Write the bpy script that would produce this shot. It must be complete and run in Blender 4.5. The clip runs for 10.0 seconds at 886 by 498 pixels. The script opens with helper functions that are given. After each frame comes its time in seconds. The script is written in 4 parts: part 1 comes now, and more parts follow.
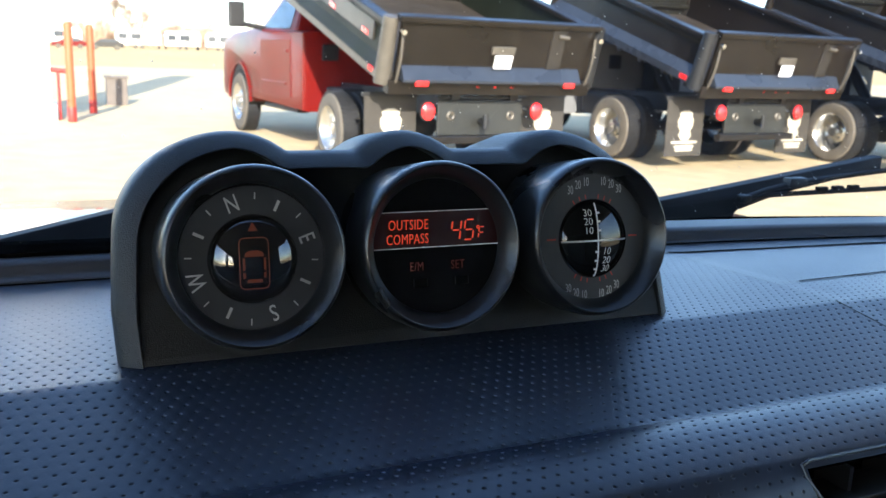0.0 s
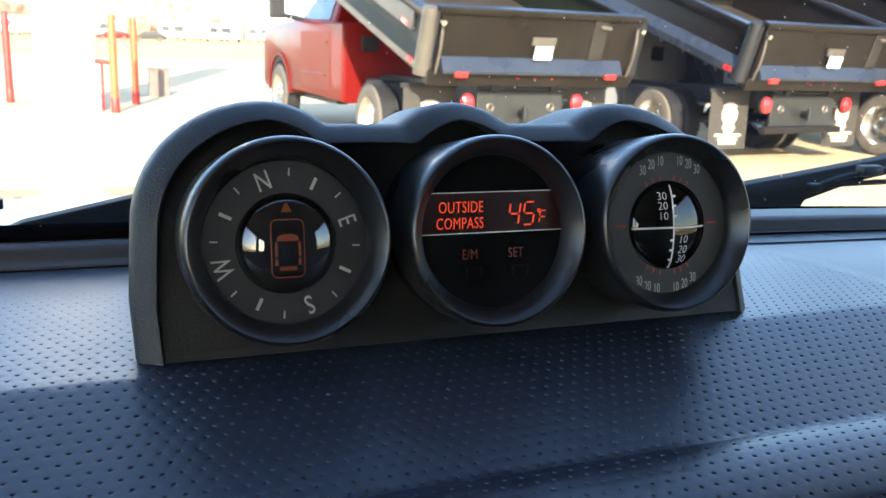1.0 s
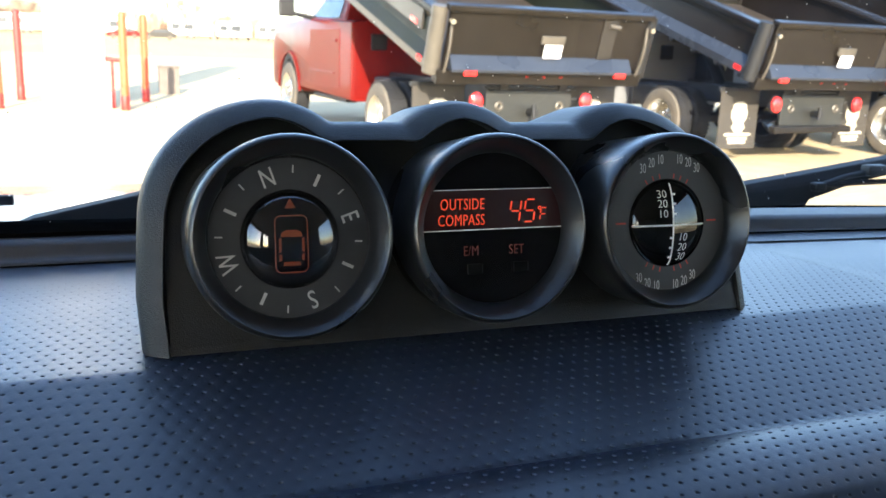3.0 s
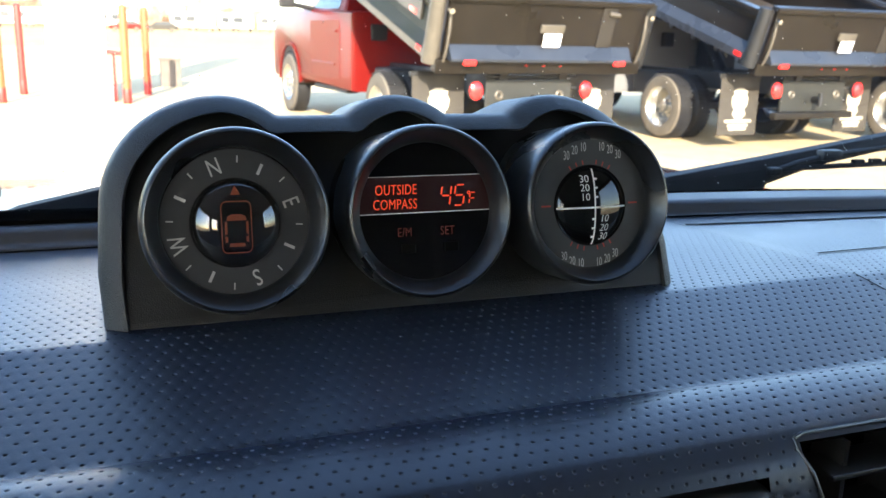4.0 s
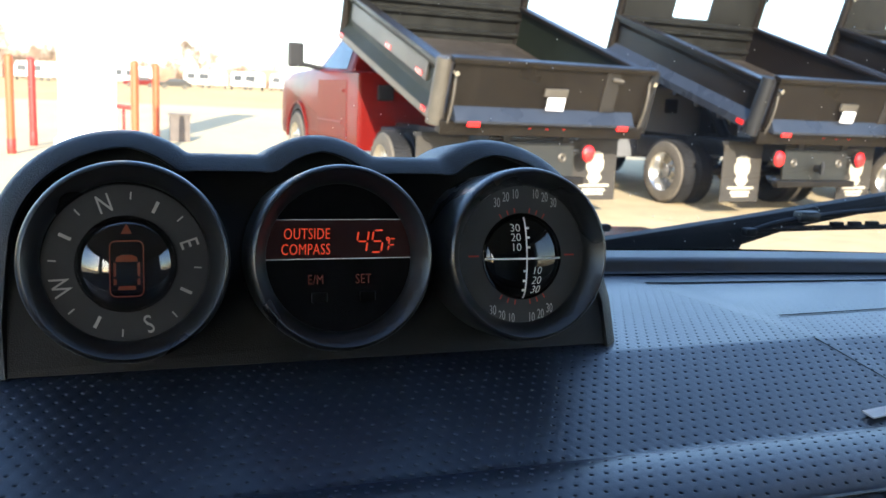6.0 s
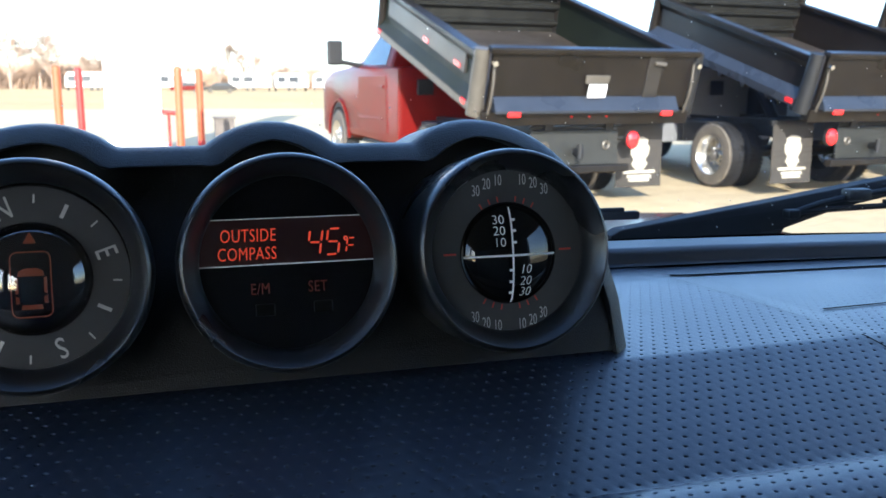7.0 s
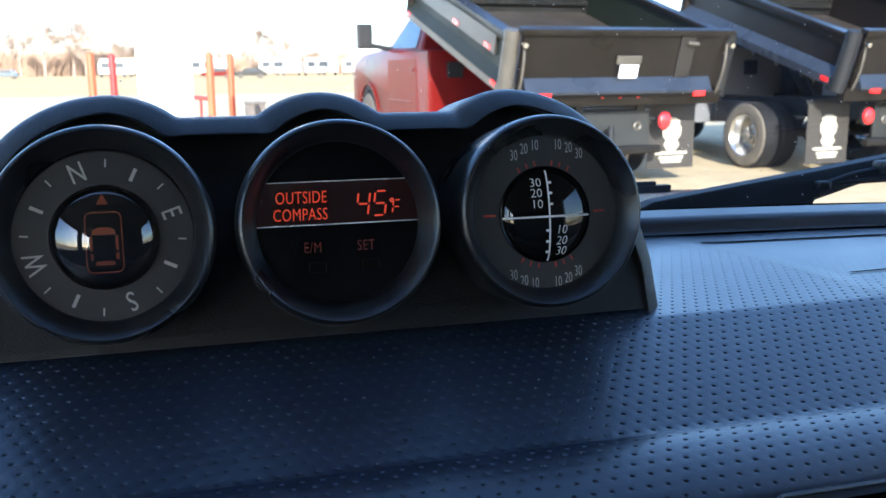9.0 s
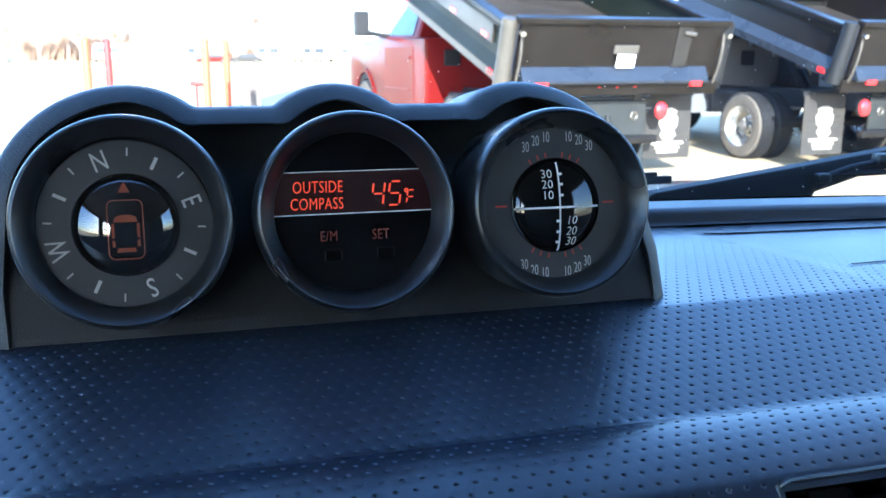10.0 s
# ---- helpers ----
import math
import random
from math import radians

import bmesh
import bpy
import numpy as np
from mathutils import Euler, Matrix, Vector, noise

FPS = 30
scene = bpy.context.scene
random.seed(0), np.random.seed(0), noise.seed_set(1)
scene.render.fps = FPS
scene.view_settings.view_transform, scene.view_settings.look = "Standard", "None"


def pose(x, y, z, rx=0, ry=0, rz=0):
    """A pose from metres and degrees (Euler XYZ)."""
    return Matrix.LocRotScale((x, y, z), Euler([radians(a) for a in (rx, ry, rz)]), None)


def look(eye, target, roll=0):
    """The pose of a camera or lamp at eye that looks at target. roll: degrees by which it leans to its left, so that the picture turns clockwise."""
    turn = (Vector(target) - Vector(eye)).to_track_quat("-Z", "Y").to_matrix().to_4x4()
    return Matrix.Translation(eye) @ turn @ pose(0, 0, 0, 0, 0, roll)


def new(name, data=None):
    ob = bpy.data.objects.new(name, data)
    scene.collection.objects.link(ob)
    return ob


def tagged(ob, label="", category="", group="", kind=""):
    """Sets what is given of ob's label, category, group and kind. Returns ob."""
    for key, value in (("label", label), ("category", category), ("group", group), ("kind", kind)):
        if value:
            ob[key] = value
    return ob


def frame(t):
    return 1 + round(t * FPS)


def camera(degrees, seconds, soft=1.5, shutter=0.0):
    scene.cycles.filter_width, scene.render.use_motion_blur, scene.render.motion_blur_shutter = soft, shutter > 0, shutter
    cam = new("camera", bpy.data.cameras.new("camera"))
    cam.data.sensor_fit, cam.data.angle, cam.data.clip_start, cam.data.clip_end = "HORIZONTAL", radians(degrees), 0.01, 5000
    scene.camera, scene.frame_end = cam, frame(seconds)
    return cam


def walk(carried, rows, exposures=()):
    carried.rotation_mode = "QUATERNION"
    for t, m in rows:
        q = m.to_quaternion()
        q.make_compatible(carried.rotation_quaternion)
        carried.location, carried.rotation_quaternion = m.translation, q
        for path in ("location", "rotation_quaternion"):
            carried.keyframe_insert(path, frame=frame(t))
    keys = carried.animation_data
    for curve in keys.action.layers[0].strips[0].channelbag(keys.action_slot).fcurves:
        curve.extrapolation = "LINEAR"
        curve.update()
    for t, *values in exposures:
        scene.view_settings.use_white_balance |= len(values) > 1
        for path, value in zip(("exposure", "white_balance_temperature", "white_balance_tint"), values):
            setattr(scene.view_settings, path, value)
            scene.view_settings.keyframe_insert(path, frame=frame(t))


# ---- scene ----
cam = camera(53.58, 10.0)
cam.data.dof.use_dof, cam.data.dof.focus_distance, cam.data.dof.aperture_fstop = True, 0.42, 28.0
PATH = [
    (0, (-0.1680, -0.3813, 1.3604), (0.6237, 1.4021, 0.9212), 2.03),
    (0.2, (-0.1626, -0.3572, 1.3571), (0.6139, 1.4307, 0.9095), 1.90),
    (0.5, (-0.1564, -0.3332, 1.3474), (0.5916, 1.4630, 0.8845), 1.86),
    (1, (-0.1571, -0.3369, 1.3469), (0.5554, 1.4748, 0.8885), 2.02),
    (1.5, (-0.1524, -0.3368, 1.3447), (0.5494, 1.4809, 0.8940), 1.95),
    (2, (-0.1511, -0.3361, 1.3419), (0.5478, 1.4824, 0.8896), 1.81),
    (2.2, (-0.1529, -0.3393, 1.3481), (0.5482, 1.4761, 0.8870), 2.05),
    (3.3, (-0.1564, -0.3462, 1.3462), (0.5357, 1.4721, 0.8829), 2.07),
    (3.5, (-0.1497, -0.3528, 1.3437), (0.5430, 1.4644, 0.8768), 1.98),
    (3.7, (-0.1427, -0.3660, 1.3461), (0.5498, 1.4492, 0.8712), 1.89),
    (4, (-0.1390, -0.3873, 1.3528), (0.5441, 1.4288, 0.8677), 1.49),
    (4.2, (-0.1357, -0.4001, 1.3539), (0.5351, 1.4189, 0.8628), 1.35),
    (4.5, (-0.1402, -0.4114, 1.3541), (0.5099, 1.4146, 0.8612), 1.47),
    (5, (-0.1410, -0.4228, 1.3655), (0.5008, 1.4129, 0.8984), 2.24),
    (5.2, (-0.1294, -0.4262, 1.3667), (0.5228, 1.4136, 0.9311), 2.54),
    (5.5, (-0.1160, -0.4131, 1.3594), (0.5597, 1.4288, 0.9712), 3.14),
    (5.7, (-0.1078, -0.3985, 1.3515), (0.5796, 1.4427, 0.9808), 3.12),
    (6.8, (-0.0493, -0.3310, 1.3360), (0.5528, 1.5466, 1.0010), 0.48),
    (7, (-0.0436, -0.3296, 1.3353), (0.5310, 1.5502, 0.9661), 0.19),
    (7.2, (-0.0476, -0.3402, 1.3395), (0.5048, 1.5464, 0.9710), -0.22),
    (7.5, (-0.0513, -0.3451, 1.3375), (0.4758, 1.5479, 0.9650), -0.55),
    (8, (-0.0480, -0.3483, 1.3318), (0.4609, 1.5463, 0.9428), -0.93),
    (8.5, (-0.0516, -0.3488, 1.3314), (0.4516, 1.5459, 0.9355), -0.99),
    (9, (-0.0539, -0.3492, 1.3301), (0.4524, 1.5426, 0.9244), -0.45),
    (9.2, (-0.0551, -0.3496, 1.3300), (0.4552, 1.5398, 0.9179), -0.31),
    (9.5, (-0.0534, -0.3468, 1.3263), (0.4604, 1.5392, 0.9031), -0.16),
    (10, (-0.0629, -0.3543, 1.3321), (0.4530, 1.5292, 0.9003), 0.05),
]
EXPOSURES = [(0, 2.22, 6000, 10), (0.3, 2.25, 6200, 10), (0.6, 2.45, 6350, 10), (1.0, 2.6, 6450, 10), (3.5, 2.7, 6500, 10), (4.5, 2.85, 6600, 10), (5.0, 2.9, 6600, 10), (5.5, 2.45, 6500, 10), (7, 2.1, 5600, 10), (9, 2.15, 5450, 10), (9.5, 2.55, 5200, 9), (10, 2.9, 5000, 7)]
walk(cam, [(t, look(eye, target, roll)) for t, eye, target, roll in PATH], EXPOSURES)

# ---- light ----
SUN_ELEV, SUN_AZ = radians(23), radians(194)      # azimuth clockwise from +y: behind the car, to its left
world = bpy.data.worlds.new("world")
scene.world = world
world.use_nodes = True
wn = world.node_tree
sky = wn.nodes.new("ShaderNodeTexSky")
sky.sky_type, sky.sun_disc = "NISHITA", False
sky.sun_elevation, sky.sun_rotation = SUN_ELEV, SUN_AZ
sky.air_density, sky.dust_density, sky.ozone_density = 1.0, 0.9, 2.4
wn.links.new(sky.outputs[0], wn.nodes["Background"].inputs[0])
wn.nodes["Background"].inputs[1].default_value = 0.15
sun = new("sun", bpy.data.lights.new("sun", "SUN"))
sun.data.energy, sun.data.angle, sun.data.color = 3.2, radians(0.6), (1.0, 0.91, 0.76)
_to_sun = Vector((math.sin(SUN_AZ) * math.cos(SUN_ELEV), math.cos(SUN_AZ) * math.cos(SUN_ELEV), math.sin(SUN_ELEV)))
sun.matrix_world = look(_to_sun * 40, (0, 0, 0))

# ---- places ----
D = 1.22          # height of the dashboard's flat top
G = 0.083         # height of the lot


# ---- materials ----
def mat(name, base, rough=0.5, metal=0.0, vary=0.15, scale=40.0, bump=0.0, bump_scale=600.0, coat=0.0, big=4.0, spec=0.5):
    """A surface with grain and stains: two noises vary colour and gloss, a third gives fine relief."""
    m = bpy.data.materials.new(name)
    m.use_nodes = True
    nt = m.node_tree
    b = nt.nodes["Principled BSDF"]
    b.inputs["Roughness"].default_value = rough
    b.inputs["Metallic"].default_value = metal
    b.inputs["Coat Weight"].default_value = coat
    b.inputs["Coat Roughness"].default_value = 0.04
    b.inputs["Specular IOR Level"].default_value = spec
    co = nt.nodes.new("ShaderNodeTexCoord")
    n1 = nt.nodes.new("ShaderNodeTexNoise"); n1.inputs["Scale"].default_value = scale; n1.inputs["Detail"].default_value = 6
    n2 = nt.nodes.new("ShaderNodeTexNoise"); n2.inputs["Scale"].default_value = big; n2.inputs["Detail"].default_value = 3
    for n in (n1, n2):
        nt.links.new(co.outputs["Object"], n.inputs["Vector"])
    add = nt.nodes.new("ShaderNodeMath"); add.operation = "ADD"
    nt.links.new(n1.outputs[0], add.inputs[0]); nt.links.new(n2.outputs[0], add.inputs[1])
    mr = nt.nodes.new("ShaderNodeMapRange")
    mr.inputs["From Min"].default_value, mr.inputs["From Max"].default_value = 0.6, 1.4
    mr.inputs["To Min"].default_value, mr.inputs["To Max"].default_value = 1 - vary, 1 + vary
    nt.links.new(add.outputs[0], mr.inputs["Value"])
    mul = nt.nodes.new("ShaderNodeVectorMath"); mul.operation = "SCALE"
    mul.inputs[0].default_value = base[:3]
    nt.links.new(mr.outputs[0], mul.inputs["Scale"])
    nt.links.new(mul.outputs[0], b.inputs["Base Color"])
    mr2 = nt.nodes.new("ShaderNodeMapRange")
    mr2.inputs["From Min"].default_value, mr2.inputs["From Max"].default_value = 0.3, 0.7
    mr2.inputs["To Min"].default_value, mr2.inputs["To Max"].default_value = max(0.0, rough - 0.25 * vary), min(1.0, rough + 0.25 * vary)
    nt.links.new(n2.outputs[0], mr2.inputs["Value"]); nt.links.new(mr2.outputs[0], b.inputs["Roughness"])
    if bump:
        n3 = nt.nodes.new("ShaderNodeTexNoise"); n3.inputs["Scale"].default_value = bump_scale; n3.inputs["Detail"].default_value = 2
        nt.links.new(co.outputs["Object"], n3.inputs["Vector"])
        bp = nt.nodes.new("ShaderNodeBump"); bp.inputs["Strength"].default_value = bump; bp.inputs["Distance"].default_value = 0.6 / bump_scale
        nt.links.new(n3.outputs[0], bp.inputs["Height"]); nt.links.new(bp.outputs[0], b.inputs["Normal"])
    return m


def lit(name, base, glow, strength):
    m = mat(name, base, 0.4)
    b = m.node_tree.nodes["Principled BSDF"]
    b.inputs["Emission Color"].default_value = (*glow, 1)
    b.inputs["Emission Strength"].default_value = strength
    return m


def glass(name, tint=(1, 1, 1), rough=0.0, ior=1.45):
    m = bpy.data.materials.new(name)
    m.use_nodes = True
    b = m.node_tree.nodes["Principled BSDF"]
    b.inputs["Base Color"].default_value = (*tint, 1)
    b.inputs["Roughness"].default_value, b.inputs["IOR"].default_value = rough, ior
    b.inputs["Transmission Weight"].default_value = 1.0
    return m


M = {
    "vinyl": mat("dash_vinyl", (0.0175, 0.0260, 0.046), 0.34, vary=0.12, scale=90, bump=0.2, bump_scale=1800, big=7, spec=0.58),
    # vinyl darkened for the dimples' insides: their shade is put into the colour
    "dimple_shade": mat("vinyl_hole_shade", (0.012, 0.016, 0.025), 0.45, vary=0.1, spec=0.4),
    "button": mat("button_plastic", (0.0025, 0.003, 0.003), 0.6, vary=0.1, scale=300, spec=0.1),
    "emblem": mat("worn_emblem", (0.40, 0.36, 0.28), 0.5, vary=0.3, scale=30),
    "side_panel": mat("polished_side_panel", (0.060, 0.054, 0.046), 0.34, metal=0.4, vary=0.2, scale=5, big=2.0),
    "camper": mat("camper_white", (0.46, 0.44, 0.40), 0.5, vary=0.1, scale=2),
    "pod": mat("pod_plastic", (0.016, 0.0195, 0.022), 0.42, vary=0.15, scale=120, bump=0.9, bump_scale=1600, big=9, spec=0.4),
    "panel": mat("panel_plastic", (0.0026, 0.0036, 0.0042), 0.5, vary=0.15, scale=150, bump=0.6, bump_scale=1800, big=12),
    "bezel": mat("bezel_satin", (0.0090, 0.0105, 0.0120), 0.29, vary=0.12, scale=200, bump=0.10, bump_scale=2500, big=20, spec=0.6),
    "trim": mat("trim_plastic", (0.026, 0.028, 0.034), 0.42, vary=0.12, scale=60, bump=0.2, bump_scale=1500),
    "black": mat("black_plastic", (0.006, 0.006, 0.006), 0.45, vary=0.2, scale=80),
    "rubber": mat("black_rubber", (0.008, 0.008, 0.009), 0.7, vary=0.2, scale=80, bump=0.2, bump_scale=700),
    "groove": mat("dark_groove", (0.003, 0.003, 0.003), 0.9, vary=0.1, spec=0.0),
    "dial": mat("dial_grey", (0.0265, 0.0290, 0.0315), 0.5, vary=0.08, scale=300, big=30),
    "dial_inc": mat("dial_inclinometer", (0.040, 0.043, 0.043), 0.5, vary=0.08, scale=300, big=30),
    "dark_dial": mat("dial_dark", (0.010, 0.010, 0.011), 0.7, vary=0.1, scale=200, spec=0.1),
    "ink": mat("pale_print", (0.46, 0.46, 0.435), 0.6, vary=0.08, scale=300),
    "ink_white": mat("white_print", (0.85, 0.85, 0.83), 0.6, vary=0.06, scale=300),
    "ink_grey": mat("grey_print", (0.56, 0.57, 0.56), 0.6, vary=0.08, scale=300),
    "ink_red": mat("red_print", (0.50, 0.05, 0.03), 0.6, vary=0.1, scale=300),
    "amber": lit("amber_print", (0.16, 0.04, 0.015), (1.0, 0.22, 0.05), 0.012),
    "lens": mat("smoked_lens", (0.004, 0.004, 0.005), 0.07, vary=0.05, spec=0.3),
    "band": lit("display_band", (0.006, 0.002, 0.002), (1.0, 0.04, 0.05), 0.0007),
    "seg": lit("display_segments", (0.25, 0.03, 0.02), (1.0, 0.085, 0.028), 0.125),
    "seg_dim": lit("display_legend", (0.11, 0.03, 0.02), (1.0, 0.13, 0.06), 0.005),
    "ball": mat("gloss_black_ball", (0.003, 0.003, 0.003), 0.03, vary=0.02),
    "dome": glass("dial_dome_glass", ior=1.85),
    "pane": glass("window_pane"),
    "cabin": mat("cabin_lining", (0.24, 0.255, 0.275), 0.85, vary=0.2, scale=60, bump=0.2, bump_scale=500),
    "hood": mat("hood_paint", (0.22, 0.004, 0.005), 0.2, vary=0.1, scale=4, coat=0.8),
    "lot": mat("pale_gravel_lot", (0.52, 0.395, 0.215), 0.9, vary=0.22, scale=3.0, bump=0.5, bump_scale=30, big=0.15),
    "field": mat("dry_grass_field", (0.46, 0.325, 0.130), 0.95, vary=0.3, scale=1.0, bump=0.6, bump_scale=8, big=0.05),
    "red_paint": mat("red_truck_paint", (0.115, 0.0036, 0.0020), 0.30, vary=0.08, scale=3, coat=0.14, spec=0.22),
    "white_paint": mat("white_paint", (0.82, 0.81, 0.78), 0.4, vary=0.08, scale=3),
    "silver_paint": mat("silver_truck_paint", (0.20, 0.200, 0.200), 0.35, metal=0.25, vary=0.08, scale=3, coat=0.5),
    "bed": mat("black_bed_paint", (0.0085, 0.0064, 0.0045), 0.36, vary=0.35, scale=6, bump=0.25, bump_scale=60, big=1.5, spec=0.32),
    "bed_green": mat("dark_green_side_paint", (0.0085, 0.0110, 0.0062), 0.5, vary=0.3, scale=6, bump=0.2, bump_scale=60, big=1.5, spec=0.25),
    "gate_rib": mat("worn_rib_paint", (0.0150, 0.0122, 0.0092), 0.5, vary=0.3, scale=8),
    "bed_front": mat("scuffed_front_wall_paint", (0.0135, 0.0130, 0.0105), 0.45, vary=0.4, scale=5, bump=0.3, bump_scale=60, big=1.2, spec=0.35),
    "bed_in": mat("worn_bed_inside", (0.036, 0.029, 0.022), 0.5, vary=0.35, scale=7, bump=0.3, bump_scale=60, big=1.5),
    "sill": mat("bed_sill_paint", (0.021, 0.025, 0.033), 0.3, vary=0.2, scale=8, big=2),
    "steel": mat("galvanised_post", (0.105, 0.092, 0.073), 0.45, metal=0.4, vary=0.2, scale=12),
    "chassis": mat("chassis_black", (0.006, 0.006, 0.006), 0.6, vary=0.3, scale=10),
    "tyre": mat("dusty_tyre", (0.10, 0.085, 0.065), 0.85, vary=0.25, scale=12, bump=0.4, bump_scale=80),
    "rim": mat("polished_rim", (0.55, 0.54, 0.51), 0.22, metal=0.9, vary=0.1, scale=20),
    "flap": mat("mud_flap_rubber", (0.031, 0.026, 0.0195), 0.7, vary=0.25, scale=10),
    "hitch": mat("hitch_plate_paint", (0.0145, 0.0145, 0.0112), 0.55, vary=0.3, scale=10),
    "chrome": mat("bright_chrome", (0.8, 0.8, 0.78), 0.12, metal=1.0, vary=0.05),
    "lamp_red": mat("red_lamp_lens", (0.75, 0.02, 0.02), 0.15, vary=0.05, coat=0.5),
    "cab_glass": mat("dark_cab_glass", (0.08, 0.12, 0.16), 0.05, vary=0.05, coat=1.0),
    "far_glass": mat("dark_far_glass", (0.03, 0.035, 0.04), 0.35, vary=0.05),
    # red bollards again, with the sun's glare put into the colour as orange
    "post_sunlit": mat("bollard_red_sunlit", (0.45, 0.080, 0.022), 0.5, vary=0.15, scale=8),
    "post_red": mat("bollard_red", (0.36, 0.022, 0.014), 0.5, vary=0.15, scale=8),
    "bark": mat("bare_bark", (0.33, 0.245, 0.18), 0.9, vary=0.3, scale=6),
    "brush": mat("winter_brush", (0.35, 0.235, 0.15), 0.95, vary=0.35, scale=2),
    "utility": mat("weathered_box_paint", (0.13, 0.105, 0.085), 0.7, vary=0.25, scale=6),
    "paper": mat("white_paper", (0.88, 0.88, 0.88), 0.7, vary=0.03),
    "dust": mat("pale_dust", (0.85, 0.83, 0.78), 0.8, vary=0.1),
}


# ---- mesh helpers ----
def part(name, bm, material, parent=None, label="", smooth=False):
    """Links a bmesh as one mesh object under a thing or a part."""
    me = bpy.data.meshes.new(name)
    bm.normal_update()
    bm.to_mesh(me)
    bm.free()
    me.materials.append(M[material] if isinstance(material, str) else material)
    if smooth:
        me.polygons.foreach_set("use_smooth", [True] * len(me.polygons))
        me.set_sharp_from_angle(angle=radians(38))
    ob = new(name, me)
    ob.parent = parent
    return tagged(ob, label)


def thing(name, m, label, category, group=""):
    e = new(name)
    e.empty_display_size = 0.05
    e.matrix_world = m
    return tagged(e, label, category, group)


def box(bm, c, s, m=None, bevel=0.0, seg=2):
    r = bmesh.ops.create_cube(bm, size=1.0, matrix=Matrix.Translation(c) @ Matrix.Diagonal((*s, 1)))
    vs = r["verts"]
    if bevel:
        es = list({e for v in vs for e in v.link_edges})
        g = bmesh.ops.bevel(bm, geom=es, offset=bevel, segments=seg, affect="EDGES", profile=0.6)
        vs = list({v for f in g["faces"] for v in f.verts} | {v for v in vs if v.is_valid})
    if m is not None:
        bmesh.ops.transform(bm, matrix=m, verts=vs)
    return vs


def tube(bm, a, b, r0, r1=None, seg=12, caps=True):
    a, b = Vector(a), Vector(b)
    r1 = r0 if r1 is None else r1
    d = b - a
    m = Matrix.Translation((a + b) / 2) @ d.to_track_quat("Z", "Y").to_matrix().to_4x4()
    return bmesh.ops.create_cone(bm, cap_ends=caps, segments=seg, radius1=r0, radius2=r1, depth=d.length, matrix=m)["verts"]


def rod(bm, pts, r, seg=6, closed=False):
    """One round bar bent along a line of points."""
    pts = [Vector(p) for p in pts]
    n = len(pts)
    rings = []
    for k, p in enumerate(pts):
        a, b = (pts[k - 1], pts[(k + 1) % n]) if closed else (pts[max(0, k - 1)], pts[min(n - 1, k + 1)])
        d = (b - a).normalized()
        u = d.cross(Vector((0.31, -0.52, 0.79))).normalized()
        w = d.cross(u)
        rings.append([bm.verts.new(p + r * (math.cos(2 * math.pi * i / seg) * u + math.sin(2 * math.pi * i / seg) * w)) for i in range(seg)])
    for p, q in zip(rings, rings[1:] + (rings[:1] if closed else [])):
        for i in range(seg):
            bm.faces.new((p[i], p[(i + 1) % seg], q[(i + 1) % seg], q[i]))
    if not closed:
        bm.faces.new(rings[0][::-1]); bm.faces.new(rings[-1])
    bmesh.ops.recalc_face_normals(bm, faces=bm.faces)


def prism(bm, pts, axis, lo, hi, bevel=0.0):
    """A polygon in the plane across an axis (x: points are y, z; y: x, z; z: x, y), drawn out from lo to hi."""
    def at(p, w):
        return {"x": (w, p[0], p[1]), "y": (p[0], w, p[1]), "z": (p[0], p[1], w)}[axis]
    a = [bm.verts.new(at(p, lo)) for p in pts]
    b = [bm.verts.new(at(p, hi)) for p in pts]
    fs = [bm.faces.new(a[::-1]), bm.faces.new(b)]
    n = len(pts)
    for i in range(n):
        fs.append(bm.faces.new((a[i], a[(i + 1) % n], b[(i + 1) % n], b[i])))
    bmesh.ops.recalc_face_normals(bm, faces=fs)
    if bevel:
        es = list({e for f in fs[:2] for e in f.edges})
        bmesh.ops.bevel(bm, geom=es, offset=bevel, segments=2, affect="EDGES", profile=0.6)
    return a + b


def lathe(bm, prof, m, seg=48):
    """Turns a profile of (radius, depth) round an axis; m puts the axis (its z) in place."""
    rings = []
    for r, z in prof:
        if r < 1e-6:
            rings.append([bm.verts.new(m @ Vector((0, 0, z)))])
        else:
            rings.append([bm.verts.new(m @ Vector((r * math.cos(2 * math.pi * i / seg), r * math.sin(2 * math.pi * i / seg), z))) for i in range(seg)])
    for p, q in zip(rings, rings[1:]):
        for i in range(seg):
            j = (i + 1) % seg
            if len(p) == 1 and len(q) == 1:
                continue
            if len(p) == 1:
                bm.faces.new((p[0], q[i], q[j]))
            elif len(q) == 1:
                bm.faces.new((p[i], q[0], p[j]))
            else:
                bm.faces.new((p[i], q[i], q[j], p[j]))
    bmesh.ops.recalc_face_normals(bm, faces=bm.faces)


